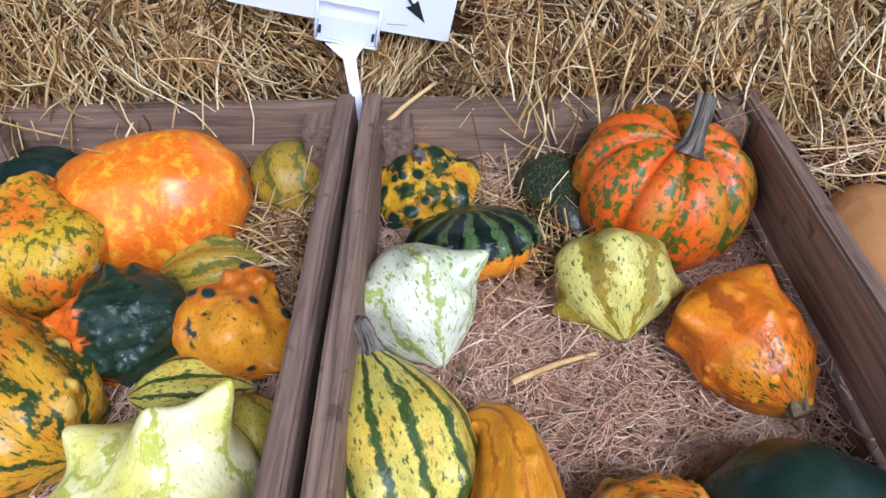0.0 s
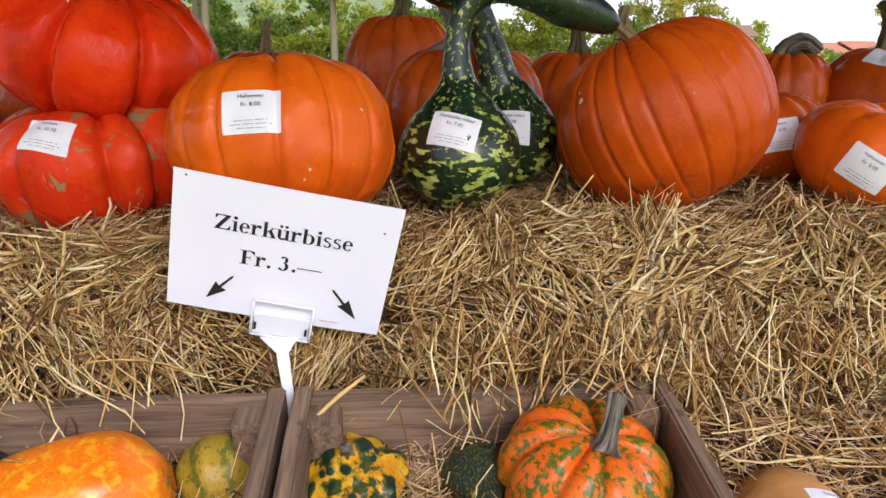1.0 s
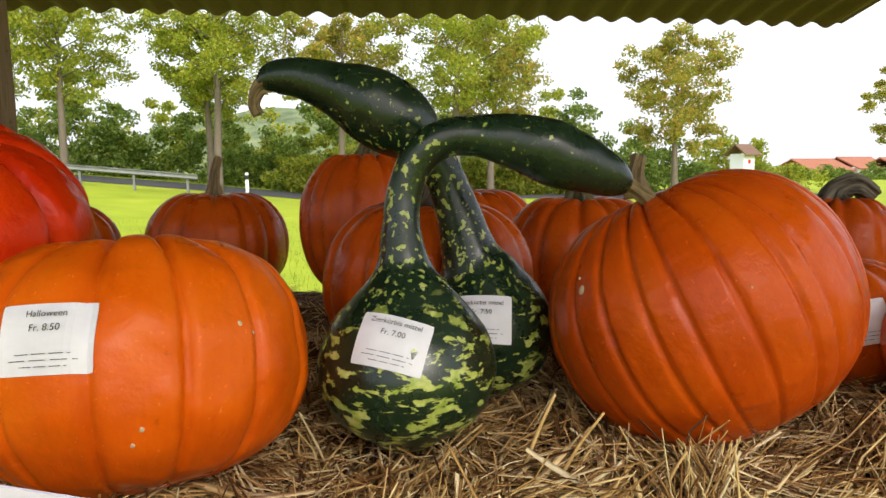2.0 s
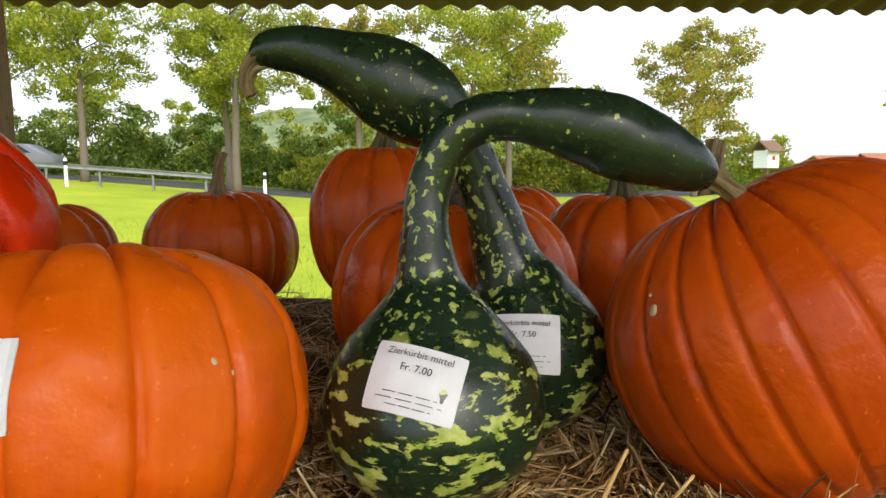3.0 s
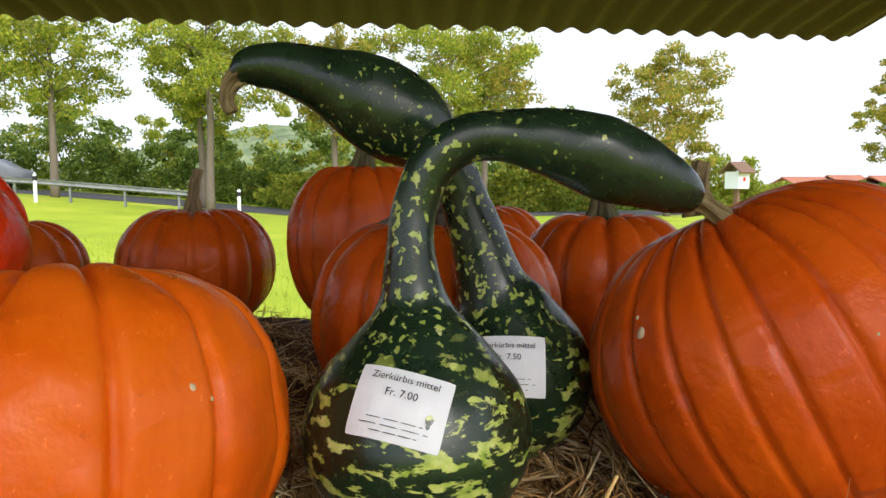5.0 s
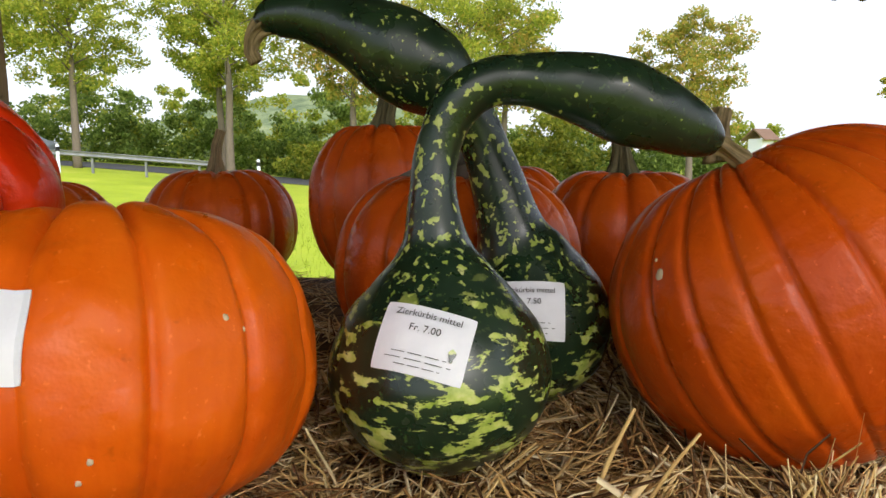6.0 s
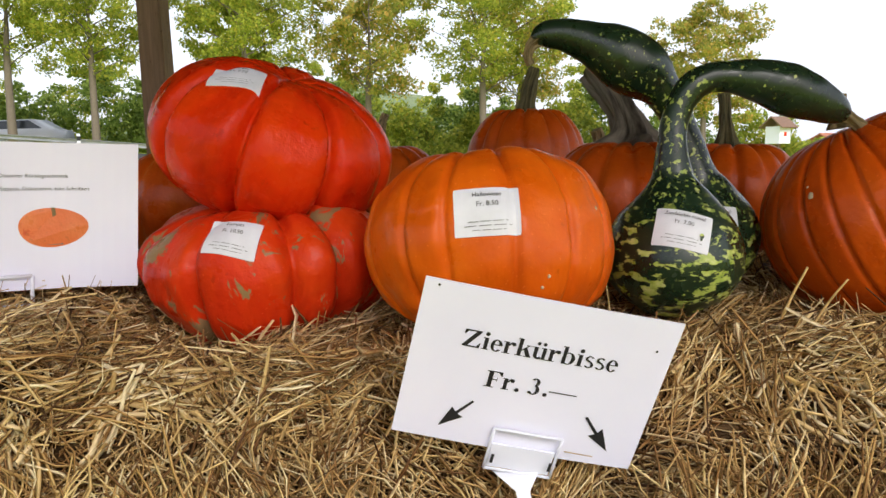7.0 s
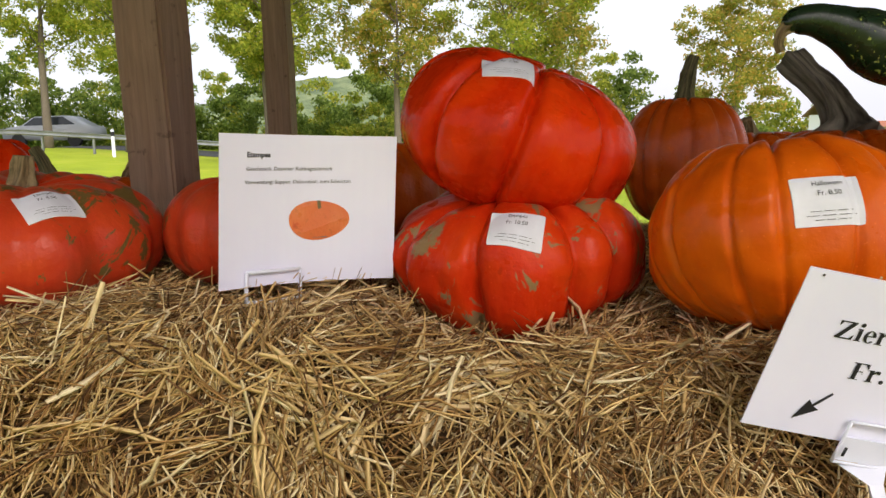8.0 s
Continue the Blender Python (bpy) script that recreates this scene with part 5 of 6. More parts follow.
gourd(*along((-0.262, 0.564, 0.648), (0.95, 0.12, 0.22), 0.084, 0.062, [0.40, 0.78, 0.93, 1.0, 1.0, 0.98, 0.92, 0.74, 0.36]), M_G_LORANGE, "glossy orange gourd mottled with yellow", lobed(8, 0.015), seed=82, lump=0.04)
gourd(*along((-0.151, 0.632, 0.634), (0.15, -0.7, -0.5), 0.046, 0.042, ROUND), M_G_OLIVE, "small yellow gourd with green veins", lobed(9, 0.04), seed=83)
gourd(*along((-0.248, 0.432, 0.612), (-1, -0.15, -0.25), 0.056, 0.043, [0.1, 0.66, 0.92, 1.0, 1.0, 0.92, 0.80, 0.72, 0.62, 0.3]), M_G_TWOTONE, "dark green ribbed gourd with an orange knobbly end", lobed(14, 0.012), [(-0.196, 0.440, 0.625), (-0.192, 0.440, 0.626)], [0.004, 0.003], M_STEM, seed=84, warts=190, wart_size=0.0042, lump=0.05)
gourd(*along((-0.162, 0.436, 0.612), (0.2, 0.55, 0.55), 0.046, 0.043, [0.1, 0.65, 0.92, 1.0, 0.97, 0.85, 0.6, 0.36, 0.22]), M_G_SPOT, "orange gourd with dark green spots and a knobbly neck", lobed(5, 0.10), seed=85, warts=44, wart_size=0.0050, lump=0.07)
gourd(*along((-0.206, 0.516, 0.606), (0.9, 0.2, 0.15), 0.048, 0.032, ROUND), M_G_OLIVE, "small olive and yellow ribbed gourd", lobed(7, 0.10), seed=86, lump=0.04)
gourd([(-0.400, 0.560, 0.622), (-0.372, 0.535, 0.632), (-0.345, 0.505, 0.634), (-0.315, 0.490, 0.640), (-0.290, 0.480, 0.642), (-0.278, 0.476, 0.640)], [0.012, 0.050, 0.060, 0.044, 0.034, 0.006], M_G_YELGREEN, "orange and olive speckled gourd with a blunt neck", horned(5, 0.5, 0.22, 0.3, 0.4), seed=87, warts=24, wart_size=0.005, lump=0.08)
gourd([(-0.390, 0.420, 0.590), (-0.350, 0.400, 0.602), (-0.310, 0.370, 0.598), (-0.270, 0.345, 0.586), (-0.252, 0.335, 0.580)], [0.010, 0.050, 0.054, 0.044, 0.006], M_G_YELORANGE, "yellow and orange knobbly gourd with green stripes", lobed(9, 0.05), seed=88, warts=60, wart_size=0.0055, lump=0.06)
crown_gourd = gourd(*along((-0.176, 0.302, 0.588), (0.05, 0.22, 1), 0.048, 0.054, [0.3, 0.80, 0.97, 1.0, 1.0, 0.99, 0.92, 0.70, 0.2]), M_G_CREAM, "pale yellow and white crown gourd with blunt horns", lobed(7, 0.03), scar=False, seed=89, lump=0.06)
fingers(crown_gourd, (-0.176, 0.302, 0.588), [((0.48, 0.10, 0.78), 0.046, 0.26), ((0.10, -0.15, 0.92), 0.032, 0.26), ((-0.62, -0.55, 0.35), 0.024, 0.28), ((-0.60, 0.0, 0.66), 0.022, 0.26), ((-0.05, -0.85, 0.45), 0.020, 0.26), ((0.70, -0.60, 0.25), 0.024, 0.26)])
gourd(*along((-0.382, 0.615, 0.632), (1, -0.1, 0.05), 0.068, 0.046, ROUND), M_G_DARK, "blackish green ribbed gourd", lobed(10, 0.05), seed=90, lump=0.03)
gourd(*along((-0.262, 0.640, 0.628), (1, 0, 0), 0.05, 0.036, ROUND), M_G_DARK, "blackish green gourd at the back of the crate", lobed(10, 0.05), seed=91, lump=0.03)
gourd(*along((-0.190, 0.395, 0.582), (1, 0.2, -0.1), 0.045, 0.030, ROUND), M_G_YELSTRIPE, "small yellow and green striped gourd", lobed(8, 0.05), seed=92)
gourd(*along((-0.140, 0.355, 0.575), (-0.3, 0.7, 0.5), 0.034, 0.032, ROUND), M_G_OLIVE, "small dull yellow gourd", lobed(8, 0.05), seed=93)


# ---- butternut squashes beside the crate ----
def butternut(points, radii, label, seed):
    b = thing("butternut_squash", label, "squash", "butternut squashes")
    part("body", sweep("body", points, radii, M_TAN, 48, 50, None, 0, 0.03, seed), b)
    bpy.context.view_layer.update()
    return b


bn = butternut([(0.395, 0.625, 0.585), (0.394, 0.618, 0.590), (0.390, 0.590, 0.592), (0.386, 0.555, 0.585), (0.384, 0.515, 0.570), (0.384, 0.475, 0.555), (0.385, 0.445, 0.545), (0.386, 0.436, 0.542)], [0.006, 0.030, 0.052, 0.058, 0.054, 0.050, 0.034, 0.005], "tan butternut squash with a sticker lying beside the crate", 95)
sticker(bn, (0.0, -0.046, 0.978), (0.412, 0.535, 0.635), 0.056, 0.042, -50, price("Fr. 4.00", "Butternuss"))
butternut([(0.520, 0.600, 0.580), (0.520, 0.590, 0.582), (0.515, 0.555, 0.580), (0.510, 0.515, 0.568), (0.508, 0.475, 0.555), (0.508, 0.440, 0.545), (0.508, 0.432, 0.542)], [0.006, 0.034, 0.054, 0.054, 0.050, 0.036, 0.005], "tan butternut squash lying beside another one", 96)


# ---- far things: trees, hedge, hill, road rail, bird house ----
def leaf_mat(name, stops):
    n = Nodes(name, 0.6, 0.25)
    c = n.ramp(n.island(), stops)
    n.b.inputs["Subsurface Weight"].default_value = 0.0
    m = n.done(c)
    tr = n.put("ShaderNodeBsdfTranslucent")
    mixs = n.t.nodes.new("ShaderNodeMixShader")
    mixs.inputs[0].default_value = 0.55
    n.t.links.new(c, tr.inputs["Color"])
    n.t.links.new(n.b.outputs[0], mixs.inputs[1])
    n.t.links.new(tr.outputs[0], mixs.inputs[2])
    n.t.links.new(mixs.outputs[0], n.t.nodes["Material Output"].inputs["Surface"])
    return m


M_LEAF = leaf_mat("tree_leaves", [(0.0, (0.19, 0.25, 0.030)), (0.5, (0.36, 0.43, 0.048)), (0.85, (0.52, 0.53, 0.07)), (1.0, (0.62, 0.52, 0.08))])
M_LEAF_AUTUMN = leaf_mat("turning_leaves", [(0.0, (0.20, 0.25, 0.04)), (0.5, (0.40, 0.42, 0.07)), (0.8, (0.58, 0.46, 0.09)), (1.0, (0.64, 0.40, 0.09))])
M_LEAF_HEDGE = leaf_mat("hedge_leaves", [(0.0, (0.10, 0.16, 0.03)), (0.6, (0.21, 0.30, 0.05)), (1.0, (0.36, 0.44, 0.09))])
M_LEAF_LIME = leaf_mat("lime_leaves", [(0.0, (0.12, 0.17, 0.02)), (0.6, (0.28, 0.32, 0.03)), (1.0, (0.42, 0.40, 0.05))])
M_BARK = wood_mat("bark", (0.075, 0.058, 0.042), (0.20, 0.16, 0.12), 2, 0.5)


def leaf_cloud(name, centres, spread, per, size, material, seed):
    """Many small folded leaves gathered round clump centres."""
    r = np.random.default_rng(seed)
    C = np.repeat(np.array(centres, float), per, axis=0)
    S = np.repeat(np.array(spread, float), per)
    n = len(C)
    v = r.normal(0, 1, (n, 3))
    v /= np.linalg.norm(v, axis=1, keepdims=True)
    p = C + v * (S * r.random(n) ** 0.5)[:, None] * np.array((1, 1, 0.7))
    a = r.normal(0, 1, (n, 3))
    a /= np.linalg.norm(a, axis=1, keepdims=True)
    b = np.cross(a, r.normal(0, 1, (n, 3)))
    b /= np.linalg.norm(b, axis=1, keepdims=True) + 1e-9
    L = r.uniform(0.6, 1.3, n)[:, None] * size
    V = np.stack([p - a * L, p + b * L * 0.55, p + a * L, p - b * L * 0.55], 1).reshape(-1, 3)
    F = np.arange(n * 4).reshape(-1, 4)
    me = bpy.data.meshes.new(name)
    me.vertices.add(len(V))
    me.vertices.foreach_set("co", V.astype(np.float32).ravel())
    me.loops.add(F.size)
    me.loops.foreach_set("vertex_index", F.ravel().astype(np.int32))
    me.polygons.add(n)
    me.polygons.foreach_set("loop_start", np.arange(0, F.size, 4, dtype=np.int32))
    me.materials.append(material)
    me.update(calc_edges=True)
    return me


def tree(x, y, trunk_h, height, width, material, label, seed, density=1.0):
    r = np.random.default_rng(seed)
    t = thing("tree", label, "tree", "avenue trees", m=pose(x, y, land_height(x, y) - 0.1))
    base = 0.012 * height + 0.05
    top = Vector((r.normal(0, 0.15), r.normal(0, 0.15), height * 0.92))
    mids = [Vector((0, 0, 0)), Vector((0.02, 0, trunk_h * 0.5)), Vector((r.normal(0, 0.05), 0, trunk_h)), top * 0.7, top]
    part("trunk", sweep("trunk", mids, [base * 1.3, base, base * 0.85, base * 0.45, 0.015], M_BARK, 10, 14), t)
    centres, spread = [], []
    for k in range(15):
        z = trunk_h + (height * 0.85 - trunk_h) * (k / 14) ** 0.9
        a = k * 2.4 + r.uniform(-0.4, 0.4)
        f = (z - trunk_h) / (height - trunk_h)
        reach = width / 2 * (0.55 + 0.75 * math.sin(math.pi * min(1, f * 0.8 + 0.18))) * r.uniform(0.65, 1.05) * (1 if f < 0.75 else 0.6)
        tip = Vector((math.cos(a) * reach, math.sin(a) * reach, z + reach * 0.4))
        start = Vector((0, 0, z - 0.2))
        part("limb", sweep("limb", [start, start.lerp(tip, 0.5) + Vector((0, 0, 0.1)), tip], [base * 0.22, base * 0.13, 0.008], M_BARK, 6, 6), t)
        for q in (0.45, 0.75, 1.0):
            for _ in range(3):
                c = start.lerp(tip, q) + Vector(r.normal(0, width * 0.07, 3))
                centres.append(c)
                spread.append(r.uniform(0.28, 0.62) * width / 4.2)
    for _ in range(10):
        centres.append(top + Vector(r.normal(0, 0.35, 3)) + Vector((0, 0, 0.1)))
        spread.append(r.uniform(0.25, 0.5))
    crown = part("crown", leaf_cloud("crown", centres, spread, int(108 * density), 0.078, material, seed), t)
    crown["kind"] = "stuff"
    return t


AV = "slender roadside tree with a thin green and yellow crown"
TREES = [(-21.5, 31, 3.6, 8.8, 4.6, M_LEAF, 1), (-17.0, 31, 3.7, 9.0, 4.4, M_LEAF, 2), (-13.6, 31, 3.6, 8.0, 4.3, M_LEAF, 3), (-8.2, 33, 3.6, 8.0, 3.6, M_LEAF, 4), (-7.4, 31, 3.9, 9.2, 6.0, M_LEAF, 5), (-2.3, 31, 3.6, 8.0, 4.2, M_LEAF_AUTUMN, 6), (2.5, 31, 3.7, 9.0, 5.6, M_LEAF, 7), (4.2, 33, 3.4, 8.0, 4.2, M_LEAF_AUTUMN, 8), (11.9, 31, 2.2, 7.2, 4.0, M_LEAF_AUTUMN, 9), (22.8, 31, 2.2, 7.4, 3.4, M_LEAF_AUTUMN, 10)]
for x, y, th_, hh, ww, mm, sd in TREES:
    tree(x, y, th_, hh, ww, mm, AV if mm is M_LEAF else "slender roadside tree with a thin yellowing autumn crown", 100 + sd)


def shrub_row(x0, x1, y, h0, h1, count, material, label, seed, size=0.12, per=150):
    r = np.random.default_rng(seed)
    centres, spread = [], []
    for k in range(count):
        x = x0 + (x1 - x0) * (k + r.uniform(-0.5, 0.5)) / count
        h = r.uniform(h0, h1) * (0.8 + 0.35 * math.sin(x * 0.9 + seed))
        yy = y + r.uniform(-1.2, 1.2)
        for q in range(6):
            z = land_height(x, yy) + h * (q + 0.4) / 6
            centres.append((x + r.normal(0, 0.7), yy + r.normal(0, 0.5), z))
            spread.append(r.uniform(0.7, 1.15) * (1.0 - 0.08 * q))
    return thing("hedge", label, "hedge", kind="stuff", data=leaf_cloud("hedge", centres, spread, per, size, material, seed))


shrub_row(-40, 12, 41, 4.2, 5.4, 84, M_LEAF_HEDGE, "dense dark green hedge of mixed shrubs behind the road", 5)
shrub_row(-40, 12, 43, 4.6, 6.2, 52, M_LEAF, "taller mid-green shrubs behind the hedge", 6)
shrub_row(2.0, 10.0, 37, 2.6, 3.5, 12, M_LEAF_LIME, "yellow-green bushes beyond the meadow", 7)
shrub_row(10.5, 18.0, 40, 2.4, 3.6, 11, M_LEAF_HEDGE, "mid-green bushes towards the end of the hedge", 8)
shrub_row(18.0, 23.5, 41, 2.4, 3.4, 8, M_LEAF, "light green bushes at the end of the hedge", 10)
shrub_row(-6, 2, 38.6, 2.8, 3.9, 12, M_LEAF, "light green bushes before the hedge", 9)


def hill():
    n = 90
    verts, faces = [], []
    for j in range(12):
        for i in range(n):
            x = -260 + 380 * i / (n - 1)
            f = j / 11
            h = 29 * math.exp(-((x + 42) / 88) ** 2) * math.sin(math.pi * f / 2) + 2.5 * noise.noise(Vector((x * 0.09, f * 6, 0))) * f
            verts.append((x, 230 + 90 * f, GROUND - 1 + h))
    for j in range(11):
        for i in range(n - 1):
            a = j * n + i
            faces.append((a, a + 1, a + n + 1, a + n))
    k = Nodes("hazed_far_woods", 0.9, 0.1)
    o = k.obj()
    # Distance haze is painted in: the ramp's greens are paled for it.
    c = k.ramp(k.noise(o, 0.12, 5, 0.7), [(0.3, (0.10, 0.14, 0.075)), (0.55, (0.20, 0.25, 0.125)), (0.75, (0.31, 0.33, 0.17))])
    thing("backdrop", "hazy wooded hill in the far distance", "hill", kind="structure", data=mesh_of("backdrop", verts, faces, k.done(c, k.noise(o, 0.3, 4), 1.0, 1.0)))


hill()
shrub_row(24, 66, 72, 0.9, 1.7, 44, M_LEAF_HEDGE, "low far row of bushes at the edge of the village", 12)


def far_house(x, y, w, h, label):
    """A village house at the horizon: walls, two roof slopes and windows."""
    b = thing("house", label, "house", "village houses", m=pose(x, y, GROUND - 0.1, 0, 0, 20))
    part("wall", box("wall", -w / 2, w / 2, -2.5, 2.5, 0, h, M_PLASTIC, 0.02), b)
    for side in (-1, 1):
        bm = bmesh.new()
        bmesh.ops.create_cube(bm, size=1)
        for v in bm.verts:
            v.co = Vector((v.co.x * (w + 0.6), v.co.y * 3.2, v.co.z * 0.12))
        bmesh.ops.transform(bm, matrix=Matrix.Translation((0, side * 1.35, h + 0.55)) @ Matrix.Rotation(-side * radians(24), 4, "X"), verts=bm.verts)
        part("roof_slope", bm_mesh("roof_slope", bm, M_TILE), b)
    for k in range(3):
        u = -w * 0.3 + w * 0.3 * k
        part("window", box("window", u - 0.25, u + 0.25, -2.52, -2.49, h * 0.45, h * 0.80, M_GLASS, 0.0), b)


M_GLASS = Nodes("dark_window_glass", 0.08).done((0.02, 0.025, 0.03))
M_TILE = wood_mat("roof_tiles", (0.30, 0.10, 0.05), (0.50, 0.20, 0.11), 0, 0.1)
for x, y, w, h in ((45.5, 78, 6, 1.1), (51.5, 80, 5, 1.3), (56.5, 79, 7, 1.2)):
    far_house(x, y, w, h, "far white village house with a red tiled roof")
M_STEEL = Nodes("galvanised_steel", 0.45)
M_STEEL.b.inputs["Metallic"].default_value = 0.6
_o = M_STEEL.obj()
M_STEEL = M_STEEL.done(M_STEEL.ramp(M_STEEL.noise(_o, 3, 3), [(0.3, (0.20, 0.21, 0.22)), (0.7, (0.30, 0.31, 0.32))]))
M_ASPHALT = Nodes("asphalt", 0.9)
_o = M_ASPHALT.obj()
M_ASPHALT = M_ASPHALT.done(M_ASPHALT.ramp(M_ASPHALT.noise(_o, 6, 5), [(0.3, (0.04, 0.04, 0.042)), (0.7, (0.07, 0.07, 0.072))]))


def road():
    verts, faces = [], []
    n = 60
    for i in range(n + 1):
        x = -60 + 80 * i / n
        y = 31.8 + 0.0 * x
        for dy in (0, 3.2, 6.4):
            verts.append((x, y + dy, land_height(x, y + dy) + 0.02))
    for i in range(n):
        for j in range(2):
            a = i * 3 + j
            faces.append((a, a + 3, a + 4, a + 1))
    thing("road", "grey asphalt country road behind the meadow", "road", kind="structure", data=mesh_of("road", verts, faces, M_ASPHALT))
    rail = thing("guard_rail", "galvanised steel guard rail along the road", "guard rail")
    prof = [(0.0, 0.75), (-0.05, 0.72), (-0.02, 0.67), (-0.02, 0.63), (-0.05, 0.58), (0.0, 0.54), (0.03, 0.54), (0.03, 0.75)]
    verts, faces = [], []
    m = len(prof)
    for i in range(n + 1):
        x = -42 + 34.4 * i / n
        for dy, dz in prof:
            verts.append((x, 28.6 + dy, land_height(x, 28.6) + dz + 0.06))
    for i in range(n):
        for j in range(m):
            a, b = i * m + j, i * m + (j + 1) % m
            faces.append((a, b, b + m, a + m))
    part("beam", mesh_of("beam", verts, faces, M_STEEL, False), rail)
    for k in range(18):
        x = -42 + 2 * k
        z = land_height(x, 28.7)
        part("post", box("post", x - 0.04, x + 0.04, 28.64, 28.72, z - 0.1, z + 0.72, M_STEEL, 0.0), rail)
    for x, y in ((-12.9, 27.9), (-5.6, 27.9)):
        d = thing("marker_post", "white plastic roadside marker post", "marker post", "roadside marker posts", m=pose(x, y, land_height(x, y)))
        part("shaft", box("shaft", -0.06, 0.06, -0.04, 0.04, -0.1, 1.05, M_PLASTIC, 0.02), d)
        part("black_band", box("black_band", -0.063, 0.063, -0.043, 0.043, 0.78, 0.96, M_INK, 0.01), d)


road()


def bird_house():
    b = thing("bird_house", "small white nesting box with a brown roof on a pole", "bird house", m=pose(6.16, 12.87, GROUND, 0, 0, 30))
    z0 = 1.02 - GROUND
    part("pole", box("pole", -0.04, 0.04, -0.04, 0.04, -0.1, z0, M_POST, 0.004), b)
    part("box", box("box", -0.16, 0.16, -0.14, 0.14, z0, z0 + 0.30, M_PLASTIC, 0.004), b)
    part("entrance", box("entrance", -0.035, 0.035, -0.144, -0.138, z0 + 0.13, z0 + 0.20, M_RED, 0.0), b)
    for s in (-1, 1):
        bm = bmesh.new()
        bmesh.ops.create_cube(bm, size=1)
        for v in bm.verts:
            v.co = Vector((v.co.x * 0.46, v.co.y * 0.30, v.co.z * 0.02))
        bmesh.ops.transform(bm, matrix=Matrix.Translation((0, s * 0.115, z0 + 0.37)) @ Matrix.Rotation(-s * radians(40), 4, "X"), verts=bm.verts)
        part("roof_board", bm_mesh("roof_board", bm, M_POST), b)


bird_house()


def car(x, y, paint, label):
    c = thing("car", label, "car", "", m=pose(x, y, land_height(x, y) + 0.02))
    prof = [(-2.1, 0.35), (-2.15, 0.7), (-1.95, 0.95), (-1.2, 1.02), (-0.6, 1.45), (0.9, 1.50), (1.7, 1.05), (2.1, 0.95), (2.15, 0.5), (2.05, 0.3)]
    bm = bmesh.new()
    rings = [[bm.verts.new((px, s * (0.85 if pz > 1.1 else 0.92), pz)) for px, pz in prof] for s in (-1, 1)]
    bm.faces.new(rings[0][::-1])
    bm.faces.new(rings[1])
    for k in range(len(prof)):
        q = (k + 1) % len(prof)
        bm.faces.new((rings[0][k], rings[0][q], rings[1][q], rings[1][k]))
    bmesh.ops.recalc_face_normals(bm, faces=bm.faces[:])
    bmesh.ops.bevel(bm, geom=bm.edges[:], offset=0.06, segments=2, affect="EDGES")
    part("body", bm_mesh("body", bm, paint, True), c)
    glass = [(-1.05, 1.03), (-0.55, 1.40), (0.85, 1.44), (1.45, 1.06)]
    part("side_window", mesh_of("side_window", [(px, -0.925 + 0.05 * (pz > 1.1), pz) for px, pz in glass], [(3, 2, 1, 0)], M_GLASS, False), c)
    for px in (-1.35, 1.35):
        bm = bmesh.new()
        bmesh.ops.create_cone(bm, cap_ends=True, segments=20, radius1=0.33, radius2=0.33, depth=0.22)
        bmesh.ops.transform(bm, matrix=Matrix.Translation((px, -0.82, 0.33)) @ Matrix.Rotation(radians(90), 4, "X"), verts=bm.verts)
        part("wheel", bm_mesh("wheel", bm, M_TYRE), c)


M_TYRE = Nodes("tyre", 0.8).done((0.015, 0.015, 0.016))
M_CARSILVER = Nodes("silver_car_paint", 0.28).done((0.36, 0.38, 0.41))
car(-19.5, 36.4, M_CARSILVER, "silver estate car with dark windows on the road")


# ---- grass tufts behind the stall ----
def meadow_tufts():
    r = np.random.default_rng(5)

    def lay(n):
        y = 2.1 + 16 * r.random(n) ** 1.8
        x = r.uniform(-1, 1, n) * (1.5 + y * 0.7)
        z = np.array([land_height(a, b) for a, b in zip(x, y)]) + 0.03
        d = np.stack([r.normal(0, 0.35, n), r.normal(0, 0.35, n), np.ones(n)], -1)
        d /= np.linalg.norm(d, axis=1, keepdims=True)
        return np.stack([x, y, z], -1), d, np.cross(d, r.normal(0, 1, (n, 3)))
    thing("grass", "short bright green grass blades", "grass", kind="stuff", data=strands(16000, lay, (0.05, 0.13), (0.004, 0.009), 0.3, M_BLADE, "grass"))


meadow_tufts()


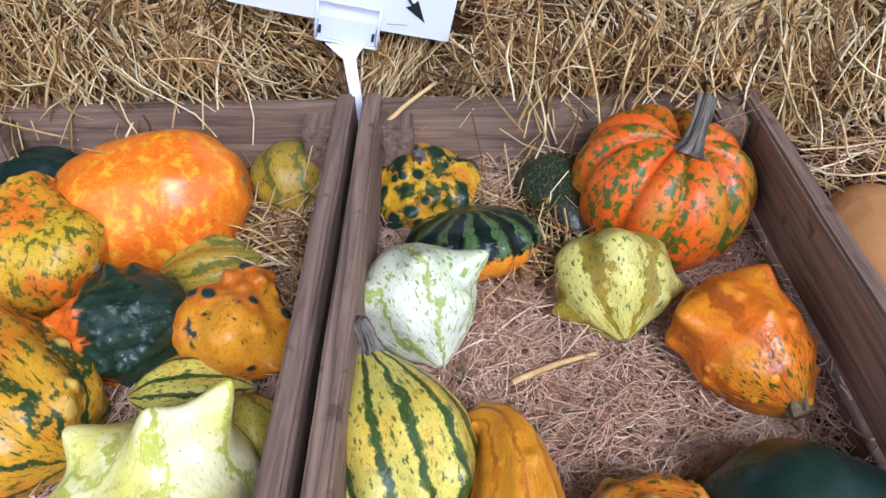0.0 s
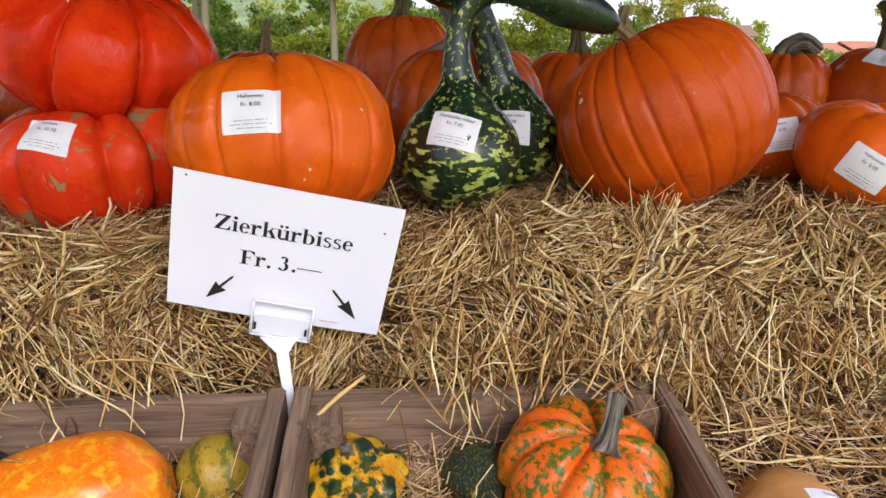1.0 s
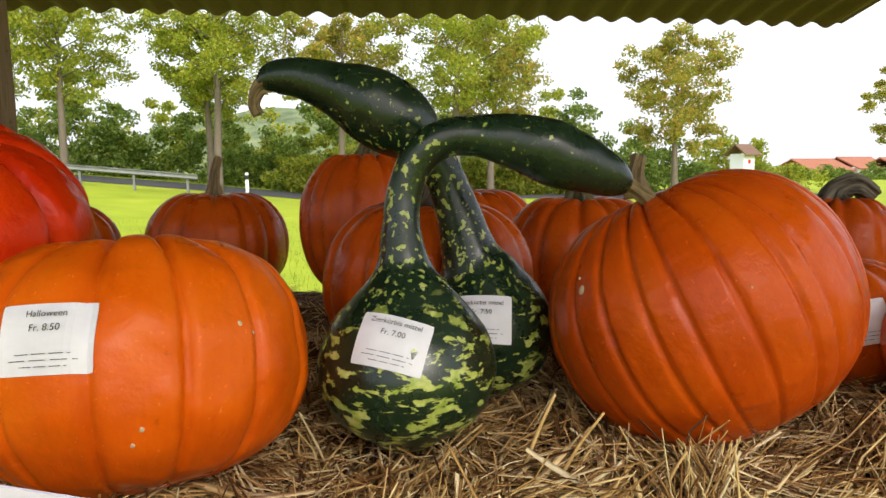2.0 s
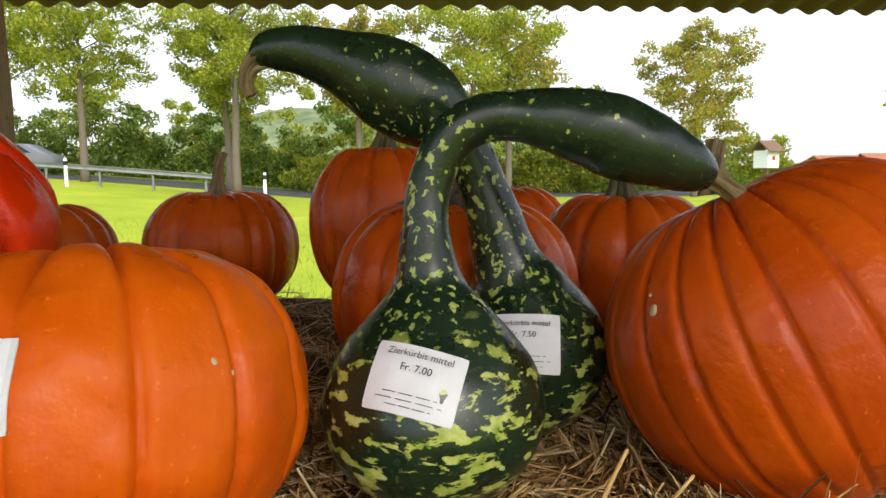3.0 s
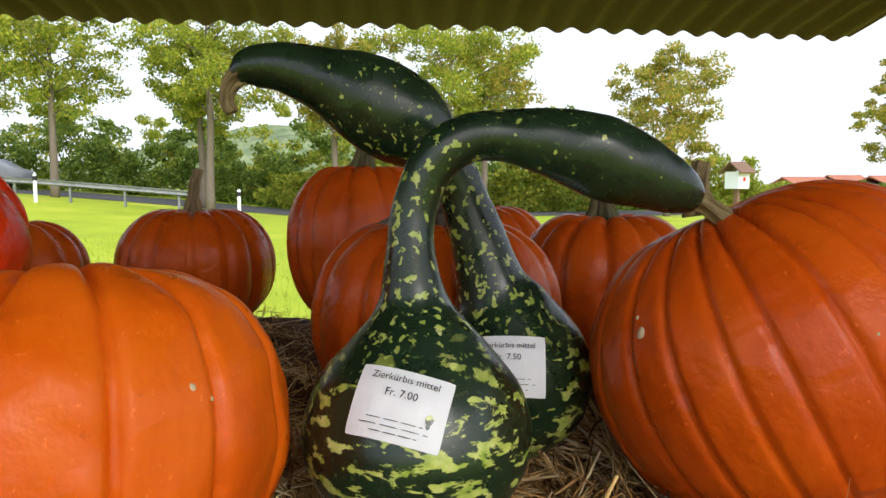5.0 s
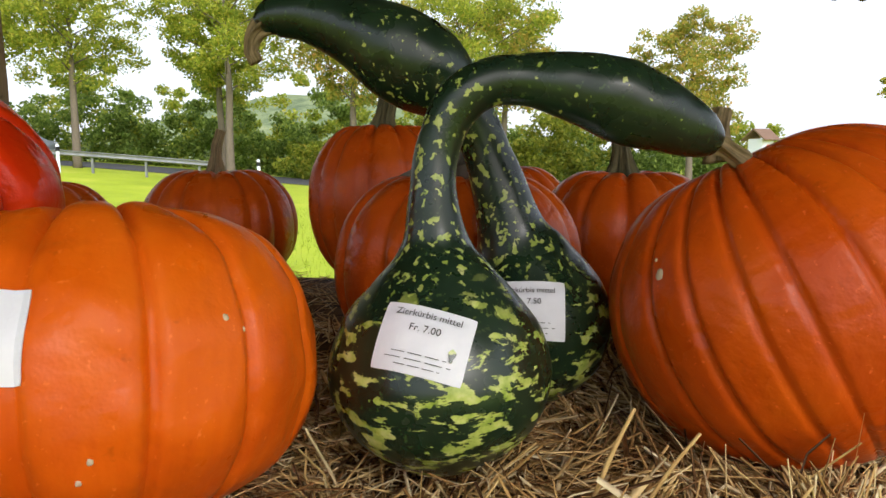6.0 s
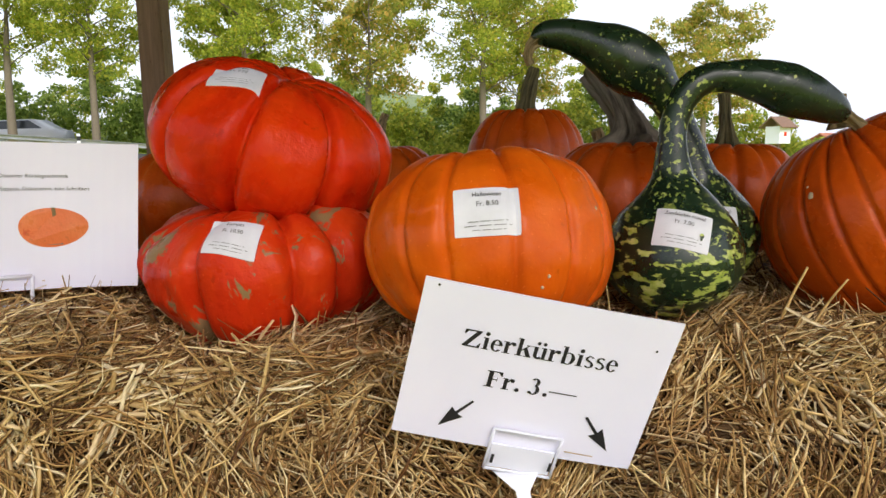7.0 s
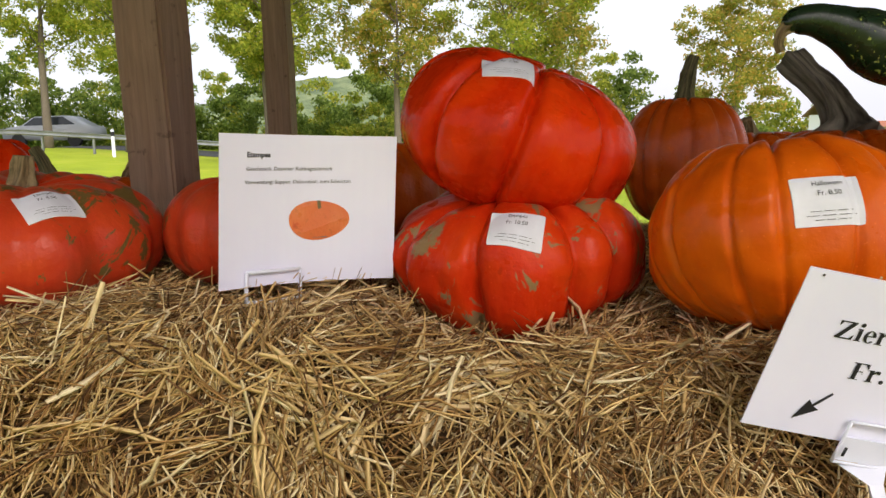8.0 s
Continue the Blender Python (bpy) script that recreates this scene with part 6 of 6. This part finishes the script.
# ---- loose straw that has fallen over the crates ----
def fallen_straw():
    r = np.random.default_rng(77)

    def lay(n):
        x = r.uniform(-0.5, 0.6, n)
        x = np.where(np.abs(x + 0.09) < 0.10, x + 0.25, x)
        y = 0.655 - np.abs(r.normal(0, 0.035, n)) + 0.03
        z = np.where(y > 0.63, 0.722 + r.uniform(-0.01, 0.03, n), 0.66 + r.uniform(-0.04, 0.05, n))
        a = r.normal(-0.9, 0.7, n)
        d = np.stack([r.normal(0, 0.6, n), np.cos(a) * 0.5 - 0.3, np.sin(a)], -1)
        inside = r.random(n) < 0.32
        x = np.where(inside, np.where(r.random(n) < 0.45, r.uniform(-0.22, -0.12, n), r.normal(0.075, 0.030, n)), x)
        y = np.where(inside, r.uniform(0.50, 0.635, n), y)
        z = np.where(inside, 0.622 - 0.158 * (0.64 - y) + r.uniform(0, 0.022, n), z)
        d = np.where(inside[:, None], np.stack([r.normal(0, 0.7, n), r.normal(0, 0.8, n), r.normal(0.05, 0.25, n)], -1), d)
        d /= np.linalg.norm(d, axis=1, keepdims=True)
        return np.stack([x, y, z], -1), d, np.cross(d, (0.9, 0.2, 0.3))
    thing("fallen_straw", "loose straw stalks hanging over the crate boards", "straw", kind="stuff", data=strands(1450, lay, (0.03, 0.11), (0.0012, 0.0034), 0.14, M_STRAW, "fallen_straw", 4))


fallen_straw()


def straw_stalk(a, b, w, label):
    a, b = Vector(a), Vector(b)
    m = a.lerp(b, 0.5) + Vector((0, 0, 0.003))
    thing("straw_stalk", label, "straw", "single straw stalks", data=sweep("straw_stalk", [a, m, b], [w, w * 0.9, w * 0.7], M_STRAW, 6, 8))


straw_stalk((0.045, 0.405, 0.579), (0.112, 0.432, 0.583), 0.0028, "broad pale straw stalk lying on the wood shavings")
straw_stalk((0.205, 0.690, 0.735), (0.300, 0.672, 0.728), 0.0024, "pale straw stalk lying across the crate corner")
straw_stalk((0.262, 0.640, 0.722), (0.318, 0.735, 0.792), 0.0030, "broad straw stalk leaning from crate to bale")
straw_stalk((-0.068, 0.610, 0.690), (-0.010, 0.650, 0.726), 0.0024, "straw stalk hanging over the crate board")
straw_stalk((0.190, 0.820, 0.842), (0.212, 0.810, 0.905), 0.0016, "thin straw stalk standing up before the pumpkin")
straw_stalk((0.215, 0.805, 0.842), (0.245, 0.795, 0.895), 0.0014, "thin straw stalk standing up before the pumpkin")
straw_stalk((0.285, 0.780, 0.838), (0.300, 0.775, 0.872), 0.0013, "thin straw stalk standing up before the pumpkin")
